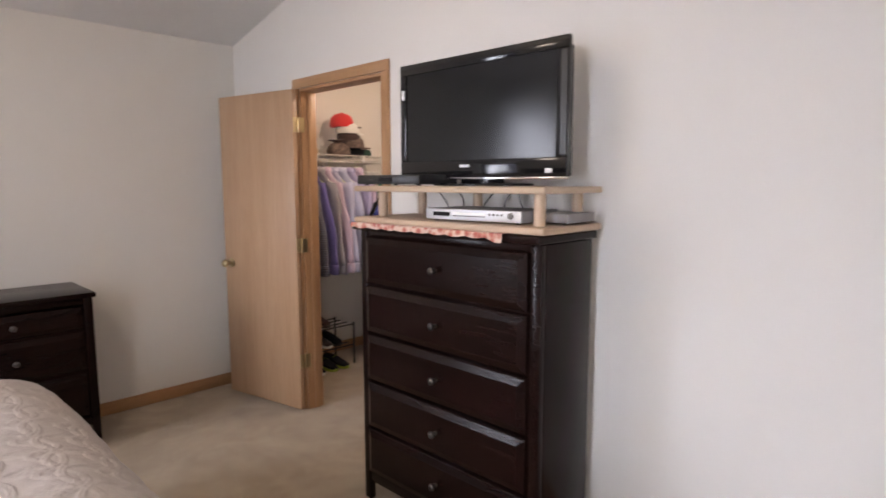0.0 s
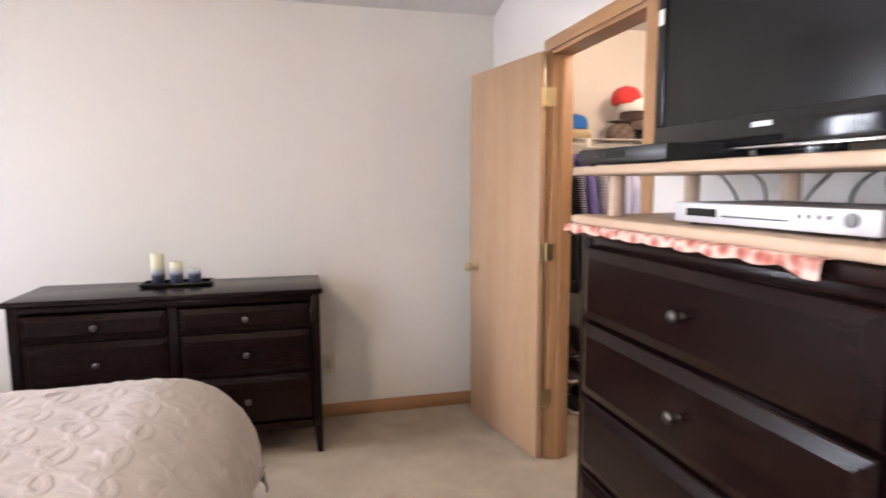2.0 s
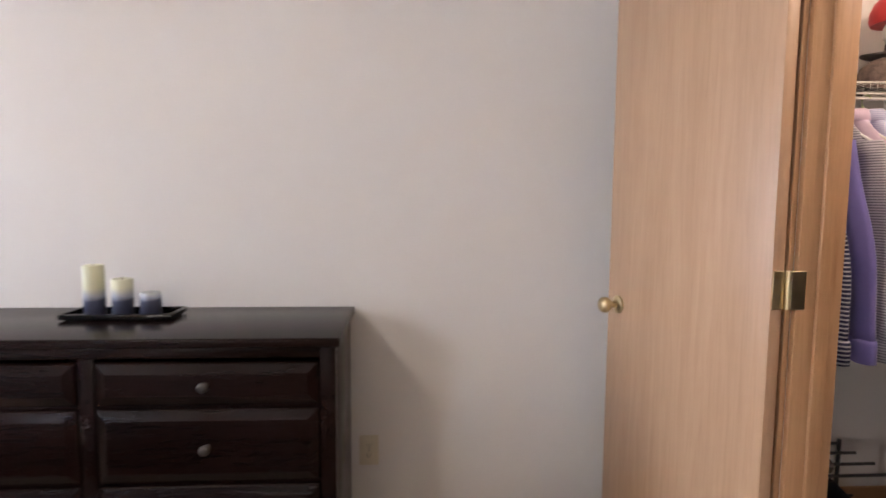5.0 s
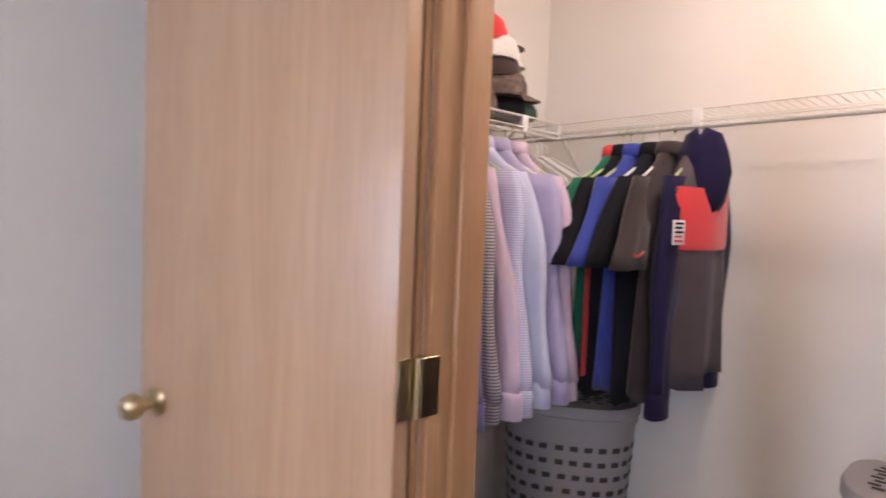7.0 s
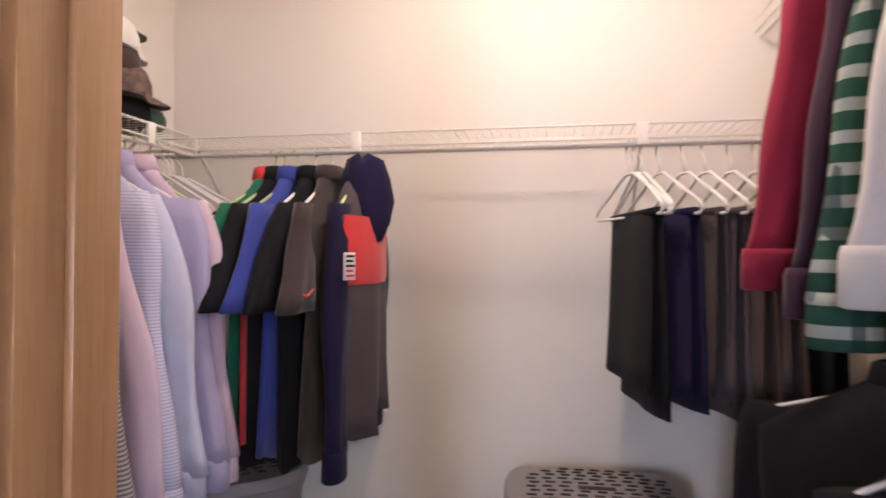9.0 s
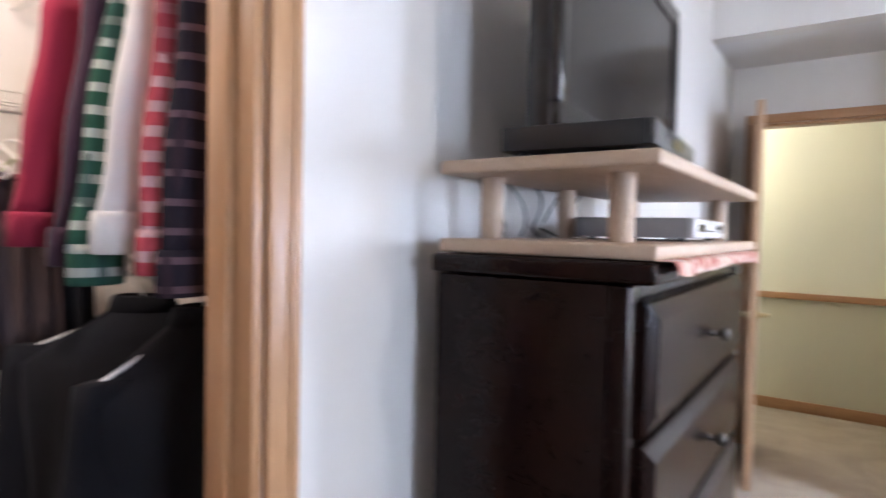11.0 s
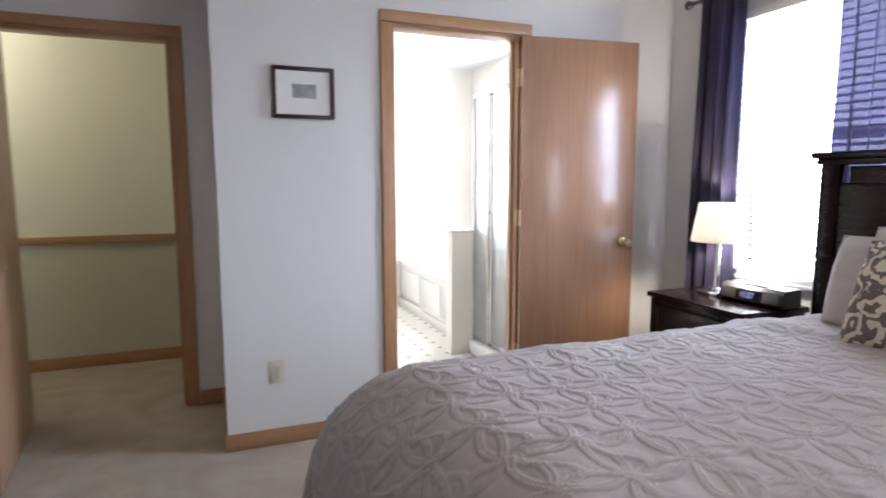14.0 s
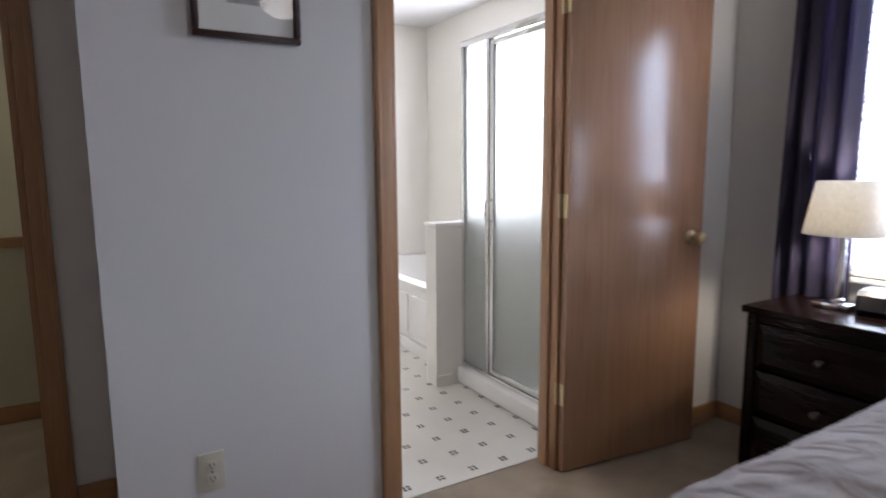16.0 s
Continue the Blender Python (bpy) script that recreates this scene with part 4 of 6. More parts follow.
box_set = av_box("set_top_box", (2.080, 1.775, 1.464), 0.37, 0.24, 0.045, M_BLACK, "black cable set-top box on the riser shelf", 4)
part("display_window", boxed((-0.001, -0.03, 0.018), (0, 0.05, 0.034)), M_BLACK_GLOSS, box_set)
part("front_mark", boxed((-0.0012, 0.085, 0.022), (0, 0.115, 0.027)), M_PEWTER, box_set)
dvd = av_box("disc_player", (2.105, 1.330, 1.329), 0.45, 0.25, 0.048, M_SILVER, "silver disc player on the lower board", 3)
part("display_window", boxed((-0.001, 0.10, 0.020), (0, 0.185, 0.036)), M_BLACK_GLOSS, dvd)
part("disc_tray", boxed((-0.0025, -0.07, 0.027), (0, 0.085, 0.036), 0.001), M_WHITE_PL, dvd)
part("tray_slot", boxed((-0.001, -0.07, 0.021), (0, 0.085, 0.024)), M_SLOT, dvd)
for k in range(4):
    part("button", rod(bmesh.new(), (-0.003, -0.09 - 0.018 * k, 0.032), (0, -0.09 - 0.018 * k, 0.032), 0.0045, 10), M_PEWTER, dvd)
part("dial", rod(bmesh.new(), (-0.004, -0.182, 0.03), (0, -0.182, 0.03), 0.012, 16), M_PEWTER, dvd)
gray = av_box("receiver_box", (2.22, 1.06, 1.329), 0.16, 0.18, 0.040, M_GREY_PL, "small grey receiver box on the lower board")


def runner():
    """A narrow red and cream runner under the riser, its edge hanging over the chest front."""
    m, nt, b = nodes_of("red_floral_cotton")
    v = coords(nt)
    vo = nt.nodes.new("ShaderNodeTexVoronoi")
    vo.inputs["Scale"].default_value = 38
    nt.links.new(v, vo.inputs["Vector"])
    c = ramp(nt, vo.outputs["Distance"], [(0.2, (0.36, 0.09, 0.07)), (0.45, (0.46, 0.22, 0.17)), (0.62, (0.58, 0.43, 0.36))])
    nt.links.new(c, b.inputs["Base Color"])
    b.inputs["Roughness"].default_value = 0.9
    bump(nt, b, noise_tex(nt, v, 400, 3), 0.4, 0.001)
    root = thing("table_runner", (2.057, 1.48, 1.3025), "red and cream printed cloth edge hanging over the chest front", "table runner")
    bm = bmesh.new()
    n = 80
    prev = None
    for k in range(n + 1):
        y = -0.36 + 0.845 * k / n
        tail = 0.012 * max(0.0, 1 - (k / n) / 0.10)
        w = 0.0025 * math.sin(y * 60) + 0.002 * math.sin(y * 23 + 1)
        low = -0.016 - 0.006 * abs(math.sin(y * 34)) - tail
        row = [bm.verts.new(p) for p in ((0.05, y, 0.0012), (-0.022, y, 0.0018), (-0.025 + w, y, -0.004), (-0.026 + w * 1.6, y, low))]
        if prev:
            for a in range(3):
                bm.faces.new((prev[a], row[a], row[a + 1], prev[a + 1]))
        prev = row
    part("cloth", bm, m, root, smooth=True)


runner()


def cable(pts, label="black cable hanging behind the riser shelf"):
    ob = new("cable", mesh_of("cable", bent(bmesh.new(), pts, 0.003, 6), M_BLACK, True))
    tagged(ob, label, "cable", "cables behind the television")


for k, y in enumerate((1.30, 1.38, 1.52, 1.62, 1.70, 1.78)):
    pts = [(2.43 + 0.006 * math.sin(5 * u + k), y + 0.05 * math.sin(3.2 * u + k), 1.332 + 0.125 * u + 0.02 * math.sin(math.pi * u)) for u in [q / 10 for q in range(11)]]
    pts[0] = (2.41, y, 1.333)
    cable(pts)


# ---- things on the dresser ----
def candle_material():
    m, nt, b = nodes_of("layered_wax")
    sep = nt.nodes.new("ShaderNodeSeparateXYZ")
    v = coords(nt)
    nt.links.new(v, sep.inputs[0])
    f = math_n(nt, "ADD", math_n(nt, "MULTIPLY", sep.outputs[2], 6.0), math_n(nt, "MULTIPLY", noise_tex(nt, v, 40, 3), 0.12))
    c = ramp(nt, f, [(0.0, (0.02, 0.025, 0.05)), (0.36, (0.05, 0.06, 0.11)), (0.44, (0.35, 0.38, 0.46)), (0.62, (0.62, 0.63, 0.45))])
    nt.links.new(c, b.inputs["Base Color"])
    b.inputs["Roughness"].default_value = 0.5
    b.inputs["Subsurface Weight"].default_value = 0.15
    b.inputs["Subsurface Radius"].default_value = (0.02, 0.02, 0.015)
    return m


M_CANDLE = candle_material()
tray = thing("candle_tray", (0.665, 3.745, 0.885), "black rectangular tray holding three candles", "tray")
part("tray_base", boxed((-0.165, -0.06, 0.0), (0.165, 0.06, 0.008), 0.003), M_BLACK_GLOSS, tray)
for lo, hi in (((-0.175, -0.07, 0.004), (0.175, -0.06, 0.022)), ((-0.175, 0.06, 0.004), (0.175, 0.07, 0.022)), ((-0.175, -0.06, 0.004), (-0.165, 0.06, 0.022)), ((0.165, -0.06, 0.004), (0.175, 0.06, 0.022))):
    part("rim", boxed(lo, hi, 0.003), M_BLACK_GLOSS, tray)
for dx, h in ((-0.095, 0.165), (-0.005, 0.120), (0.085, 0.075)):
    c = thing("pillar_candle", (0.665 + dx, 3.745, 0.893), "layered pillar candle, navy below and pale yellow above", "candle", group="candles on the tray")
    part("wax", lathe([(0.030, 0), (0.0325, 0.003), (0.0325, h - 0.004), (0.030, h), (0.022, h - 0.003), (0.004, h - 0.006)], 28), M_CANDLE, c, angle=40)
    part("wick", rod(bmesh.new(), (0, 0, h - 0.007), (0.002, 0, h + 0.006), 0.0012, 6), M_SLOT, c)


# ---- nightstand things ----
lamp = thing("table_lamp", (-1.012, -0.062, 0.700), "chrome column table lamp with a lit linen drum shade", "lamp")
part("base", boxed((-0.062, -0.062, 0), (0.062, 0.062, 0.024), 0.003), M_CHROME, lamp)
part("column", rod(bmesh.new(), (0, 0, 0.024), (0, 0, 0.31), 0.013, 16), M_CHROME, lamp)
part("collar", lathe([(0.022, 0.024), (0.022, 0.032), (0.014, 0.038), (0.003, 0.039)], 16), M_CHROME, lamp, angle=40)
bm = bmesh.new()
n = 40
for r0, z0, r1, z1 in ((0.134, 0.275, 0.100, 0.470),):
    loft(bm, [[(r * math.cos(2 * math.pi * k / n), r * math.sin(2 * math.pi * k / n), z) for k in range(n)] for r, z in ((r0, z0), (r1, z1), (r1 - 0.002, z1), (r0 - 0.002, z0), (r0, z0))], caps=False)
part("shade", bm, M_SHADE, lamp, "off-white linen shade", smooth=True)
part("bulb", lathe([(0.012, 0.305), (0.014, 0.33), (0.028, 0.365), (0.029, 0.385), (0.018, 0.408), (0.004, 0.412)], 16), emitter("bulb_glow", (1.0, 0.8, 0.55), 4.0), lamp, smooth=True).visible_shadow = False

radio = thing("clock_radio", (-1.03, 0.175, 0.700), "black clock radio with silver top and blue display", "clock radio", 4)
bm = bmesh.new()
sec = [(-0.075, 0.004), (0.060, 0.004), (0.075, 0.020), (0.066, 0.070), (0.045, 0.086), (-0.060, 0.088), (-0.075, 0.075)]
loft(bm, [[(x * k, y, z) for x, z in sec] for y, k in ((-0.160, 0.93), (-0.150, 1.0), (0.150, 1.0), (0.160, 0.93))])
part("body", bm, M_BLACK, radio, angle=30)
part("dock", boxed((-0.05, -0.055, 0.087), (0.035, 0.055, 0.094), 0.003), M_SILVER, radio)
part("display", turn_bm(boxed((-0.002, -0.065, -0.022), (0.002, 0.065, 0.020), 0.001), pose(0.0725, 0, 0.045, 0, -10, 0)), M_BLACK_GLOSS, radio)
cu = bpy.data.curves.new("digits", "FONT")
cu.body, cu.size, cu.align_x = "11:27", 0.034, "CENTER"
tmp = new("digits_source", cu)
bpy.context.view_layer.update()
me = bpy.data.meshes.new_from_object(tmp)
bpy.data.objects.remove(tmp)
me.materials.clear()
me.materials.append(emitter("blue_digits", (0.35, 0.45, 1.0), 0.9))
dg = new("digits", me)
dg.parent, dg.matrix_basis = radio, pose(0.0765, -0.01, 0.034, 80, 0, 90)
for s in (-1, 1):
    part("speaker_grille", turn_bm(boxed((-0.0015, -0.038, -0.024), (0.0015, 0.038, 0.024), 0.001), pose(0.0725, s * 0.108, 0.044, 0, -10, 0)), M_PEWTER, radio)


# ---- wall things ----
def outlet(at, turn, coax=False):
    root = thing("wall_outlet", at, "ivory cable wall plate" if coax else "ivory duplex outlet plate", "outlet", turn, group="wall outlets")
    part("plate", boxed((-0.036, 0, -0.058), (0.036, 0.005, 0.058), 0.002), M_IVORY, root)
    if coax:
        part("connector", rod(bmesh.new(), (0, 0.005, 0), (0, 0.014, 0), 0.005, 10), M_BRASS, root)
        return
    for z in (-0.020, 0.020):
        f = part("receptacle", boxed((-0.017, 0.005, z - 0.014), (0.017, 0.0075, z + 0.014), 0.002), M_IVORY, root)
        for x in (-0.006, 0.006):
            part("slot", boxed((x - 0.0012, 0.0075, z - 0.003), (x + 0.0012, 0.0079, z + 0.007)), M_SLOT, f)
        part("ground_slot", boxed((-0.002, 0.0075, z - 0.010), (0.002, 0.0079, z - 0.006)), M_SLOT, f)
    part("screw", rod(bmesh.new(), (0, 0.005, 0), (0, 0.0065, 0), 0.003, 8), M_PEWTER, root)


outlet((1.116, BATH_Y, 0.365), 0)
outlet((1.453, WALL_Y, 0.330), 180)
outlet((-0.90, WALL_Y, 0.360), 180, True)

part("strike_plate", boxed((0.5075, BATH_Y - 0.040, 0.900), (0.5095, BATH_Y - 0.012, 0.958), 0.0008, 1), M_PEWTER, BATH_CASING, "dark strike plate")
stop = thing("door_stop", (WALL_X - BD, -0.64, 0.045), "spring door stop with a white rubber tip on the baseboard", "door stop")
part("rose", rod(bmesh.new(), (0, 0, 0), (-0.004, 0, 0), 0.012, 14), M_BRASS, stop)
part("spring", bent(bmesh.new(), [(-0.004 - 0.055 * k / 96, 0.0055 * math.cos(k * 0.785), 0.0055 * math.sin(k * 0.785)) for k in range(97)], 0.0012, 5), M_BRASS, stop, "coiled brass spring", smooth=True)
part("tip", rod(bmesh.new(), (-0.058, 0, 0), (-0.074, 0, 0), 0.0085, 14, 0.007), M_WHITE_PL, stop, "white rubber tip")

pic = thing("framed_picture", (0.954, BATH_Y, 1.690), "mahogany framed etching in a wide cream mat", "picture")
pw, ph = 0.143, 0.118
for lo, hi in (((-pw, 0.002, ph - 0.018), (pw, 0.024, ph)), ((-pw, 0.002, -ph), (pw, 0.024, -ph + 0.018)), ((-pw, 0.002, -ph + 0.018), (-pw + 0.018, 0.024, ph - 0.018)), ((pw - 0.018, 0.002, -ph + 0.018), (pw, 0.024, ph - 0.018))):
    part("frame_rail", boxed(lo, hi, 0.004), M_FRAME_WOOD, pic)
part("mat_board", boxed((-pw + 0.016, 0.004, -ph + 0.016), (pw - 0.016, 0.010, ph - 0.016)), M_MAT_BOARD, pic)
part("print", boxed((-0.058, 0.0102, -0.024), (0.052, 0.0112, 0.040)), surface("etching", (0.30, 0.29, 0.27), 0.8, 0.55, 28, 130, 0.0), pic, "grey landscape etching")
g = part("glazing", boxed((-pw + 0.016, 0.014, -ph + 0.016), (pw - 0.016, 0.016, ph - 0.016)), M_GLASS, pic)
g.visible_shadow = False

light = thing("ceiling_light", (0.20, 1.70, 2.23), "frosted glass bowl ceiling light on a stem", "ceiling light")
part("bowl", lathe([(0.004, 0.0), (0.06, 0.008), (0.11, 0.035), (0.14, 0.075), (0.15, 0.11), (0.147, 0.11), (0.136, 0.076), (0.106, 0.038), (0.058, 0.012), (0.003, 0.004)], 32), emitter("lit_frosted_glass", (1.0, 0.88, 0.70), 9.0), light, smooth=True).visible_shadow = False
part("stem", rod(bmesh.new(), (0, 0, 0.10), (0, 0, z_at(1.70) - 2.23), 0.012, 12), M_PEWTER, light)
part("canopy", lathe([(0.02, z_at(1.70) - 2.35), (0.06, z_at(1.70) - 2.32), (0.065, z_at(1.70) - 2.235), (0.005, z_at(1.70) - 2.23)], 20), M_PEWTER, light, angle=40)

# the hall fixture is invented and unseen, to go with the added fill bulb
for nm, at in (("closet_light", (3.25, 2.75, 2.30)), ("hall_fill_light", (2.95, -1.95, 2.34))):
    o = thing(nm, at, "round frosted ceiling light fixture, out of view", "ceiling light")
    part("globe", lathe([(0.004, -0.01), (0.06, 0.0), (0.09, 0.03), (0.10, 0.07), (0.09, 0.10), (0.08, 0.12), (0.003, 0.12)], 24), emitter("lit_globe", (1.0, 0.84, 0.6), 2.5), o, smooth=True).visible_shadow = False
    part("fixture_base", rod(bmesh.new(), (0, 0, 0.12), (0, 0, 0.16 if nm == "hall_fill_light" else 0.14), 0.11, 24), M_WHITE_PL, o)


# ---- bathroom ----
half = thing("half_wall", (-0.22, -1.765, 0), "white half wall between tub and shower", "half wall", kind="structure")
part("core", boxed((-1.0, -0.058, 0), (0.0, 0.058, 0.905)), M_BATH, half)
part("cap", boxed((-1.0, -0.064, 0.905), (0.006, 0.064, 0.930), 0.004), M_TUB, half)
part("base_trim", boxed((-0.10, 0.058, 0.0), (0.008, 0.066, 0.07), 0.003), M_BATH, half)

shower = thing("shower_enclosure", (-0.405, -1.285, 0), "framed shower enclosure with obscure glass and white curb", "shower")
part("curb", boxed((-0.06, -0.43, 0.004), (0.05, 0.45, 0.105), 0.018, 3), M_TUB, shower, "white acrylic curb")
part("pan", boxed((-0.815, -0.43, 0.004), (-0.06, 0.45, 0.05), 0.01), M_TUB, shower)
ft = 0.018
for nm, lo, hi in (("bottom_track", (-ft, -0.43, 0.105), (ft, 0.45, 0.130)), ("top_track", (-ft, -0.43, 1.865), (ft, 0.45, 1.900)),
                   ("frame_stile", (-ft, -0.43, 0.130), (ft, -0.405, 1.865)), ("frame_stile", (-ft, -0.190, 0.130), (ft, -0.165, 1.865)), ("frame_stile", (-ft, 0.425, 0.130), (ft, 0.45, 1.865)),
                   ("door_stile", (-0.010, -0.160, 0.140), (0.014, -0.130, 1.855)), ("door_stile", (-0.010, 0.385, 0.140), (0.014, 0.415, 1.855)),
                   ("door_rail", (-0.010, -0.130, 0.140), (0.014, 0.385, 0.165)), ("door_rail", (-0.010, -0.130, 1.830), (0.014, 0.385, 1.855))):
    part(nm, boxed(lo, hi, 0.003), M_CHROME, shower)
for lo, hi in (((-0.003, -0.405, 0.130), (0.003, -0.190, 1.865)), ((-0.002, -0.130, 0.165), (0.004, 0.385, 1.830))):
    g = part("glass_panel", boxed(lo, hi), M_GLASS_OBSC, shower, "pebbled obscure glass")
    g.visible_shadow = False
g = part("return_panel", boxed((-0.80, -0.435, 0.955), (-0.02, -0.429, 1.880)), M_GLASS_OBSC, shower, "obscure glass above the half wall")
g.visible_shadow = False
part("return_rail", boxed((-0.81, -0.445, 0.932), (-0.018, -0.419, 0.955), 0.003), M_CHROME, shower)
part("return_rail", boxed((-0.81, -0.445, 1.880), (-0.018, -0.419, 1.900), 0.003), M_CHROME, shower)
bm = bent(bmesh.new(), [(0.014, -0.145, 0.955), (0.045, -0.145, 0.960), (0.050, -0.145, 0.985), (0.050, -0.145, 1.035), (0.045, -0.145, 1.060), (0.014, -0.145, 1.065)], 0.006, 8)
part("door_pull", bm, M_CHROME, shower, smooth=True)

tub = thing("bathtub", (-0.42, -1.83, 0.004), "white drop-in bathtub with a panelled apron", "bathtub")
part("apron", boxed((-0.03, -1.765, 0.0), (0.0, -0.0, 0.43), 0.004), M_TUB, tub)
for y0, y1 in ((-1.72, -1.18), (-1.14, -0.62), (-0.58, -0.06)):
    part("apron_panel", boxed((0.0, y0, 0.11), (0.012, y1, 0.38), 0.006), M_TUB, tub)
part("kick_step", boxed((0.0, -1.765, 0.0), (0.035, 0.0, 0.075), 0.006), M_TUB, tub)
n = 40
bm = bmesh.new()
rim = lambda s, z, o=0.0: [(-0.41 + (0.34 * s) * math.copysign(abs(math.cos(a)) ** 0.5, math.cos(a)), -0.90 + (0.82 * s) * math.copysign(abs(math.sin(a)) ** 0.5, math.sin(a)), z) for a in [2 * math.pi * k / n for k in range(n)]]
outer = [(max(-0.795, min(0.015, -0.39 + 0.75 * math.cos(a))), max(-1.765, min(0.0, -0.9 + 1.6 * math.sin(a))), 0.465) for a in [2 * math.pi * k / n for k in range(n)]]
low = [(x, y, 0.43) for x, y, z in outer]
loft(bm, [low, outer, rim(1.0, 0.470), rim(0.97, 0.455), rim(0.88, 0.20), rim(0.78, 0.10)], caps=False)
vs = [bm.verts.new(p) for p in rim(0.78, 0.10)]
bm.faces.new(vs)
bmesh.ops.remove_doubles(bm, verts=bm.verts, dist=1e-4)
part("basin", bm, M_TUB, tub, angle=45)
bm = bent(bmesh.new(), [(-0.36, -0.06, 0.47), (-0.36, -0.06, 0.56), (-0.36, -0.09, 0.59), (-0.36, -0.16, 0.585)], 0.013, 10)
part("tub_spout", bm, M_CHROME, tub, smooth=True)


# ---- closet: wire shelves ----
def wire_shelf(name, at, turn, length, depth, label, wires=True):
    """Local x along the wall, y out from the wall, z up; deck at z 0."""
    root = thing(name, at, label, "wire shelf", turn, group="closet wire shelves")
    r = 0.0022
    for y, z in ((0.008, 0), (depth * 0.5, -0.004), (depth, 0.0), (depth + 0.002, -0.038)):
        part("rail", rod(bmesh.new(), (0, y, z), (length, y, z), r + 0.001, 8), M_WHITE_WIRE, root)
    part("hang_rod", rod(bmesh.new(), (0, depth - 0.012, -0.052), (length, depth - 0.012, -0.052), 0.006, 10), M_WHITE_WIRE, root)
    me = mesh_of("deck_wire", rod(rod(bmesh.new(), (0, 0, 0.0035), (0, depth, 0.0035), 0.0012, 5), (0, depth + 0.002, 0.004), (0, depth + 0.002, -0.038), 0.0010, 5), M_WHITE_WIRE)
    n = int(length / 0.0254)
    for k in range(1, n):
        shared("deck_wire", me, root, pose(k * length / n, 0, 0))
    for x in [q for q in (0.20, 0.65, 1.43, 1.95) if q < length - 0.1]:
        bm = rod(bmesh.new(), (x, depth - 0.01, -0.012), (x, 0.006, -0.30), 0.005, 8)
        box(bm, (x - 0.010, 0.0, -0.33), (x + 0.010, 0.006, -0.28), 0.001, 1)
        part("brace", bm, M_WHITE_WIRE, root)
        part("rod_clip", boxed((x - 0.014, depth - 0.006, -0.055), (x + 0.014, depth + 0.006, 0.004), 0.003), M_WHITE_PL, root)
    return root


SZ = 1.69
wire_shelf("wire_shelf", (4.0, 1.805, SZ), 90, 2.23, 0.30, "white wire shelf with hanging rod along the closet back wall")
wire_shelf("wire_shelf", (4.0 - 0.302, 4.04, SZ), 180, 1.06, 0.30, "white wire shelf with hanging rod on the closet side wall")
wire_shelf("wire_shelf", (WALL_X + T + 0.01, 1.80, 2.045), 0, 1.36, 0.30, "white upper wire shelf with hanging rod")
wire_shelf("wire_shelf", (WALL_X + T + 0.01, 1.80, 1.27), 0, 1.02, 0.30, "white lower wire shelf with hanging rod")


# ---- closet: clothes ----
def hanger(root, z, mat, w=0.20, drop=0.0, bar=True):
    """A plastic tube hanger across local x, its hook over the rod at the local origin. z: height of the neck."""
    bm = bent(bmesh.new(), [(0.0, 0.0, z), (0.002, 0, z + 0.03), (0.018, 0, z + 0.05), (0.020, 0, z + 0.068), (0.0, 0, z + 0.085), (-0.016, 0, z + 0.072)], 0.0028, 6)
    bent(bm, [(-w, 0, z - 0.105), (-w * 0.92, 0, z - 0.09), (-0.02, 0, z - 0.005), (0.02, 0, z - 0.005), (w * 0.92, 0, z - 0.09), (w, 0, z - 0.105)], 0.0042, 6)
    if bar:
        bent(bm, [(-w, 0, z - 0.105), (-w * 0.94, 0, z - 0.118), (w * 0.94, 0, z - 0.118), (w, 0, z - 0.105)], 0.0042, 6)
    return part("hanger", bm, mat, root, "plastic tube hanger", smooth=True)


def oval(cx, hem, hw, hd, z, n, fold, ph, lean=0.0):
    pts = []
    for k in range(n):
        a = 2 * math.pi * k / n
        c, s = math.cos(a), math.sin(a)
        d = hd * (1 + fold * math.sin(5 * a + ph) + 0.5 * fold * math.sin(11 * a + 2 * ph))
        pts.append((cx + hw * math.copysign(abs(c) ** 0.8, c), lean + d * s, z + hem * math.sin(3 * a + ph)))
    return pts


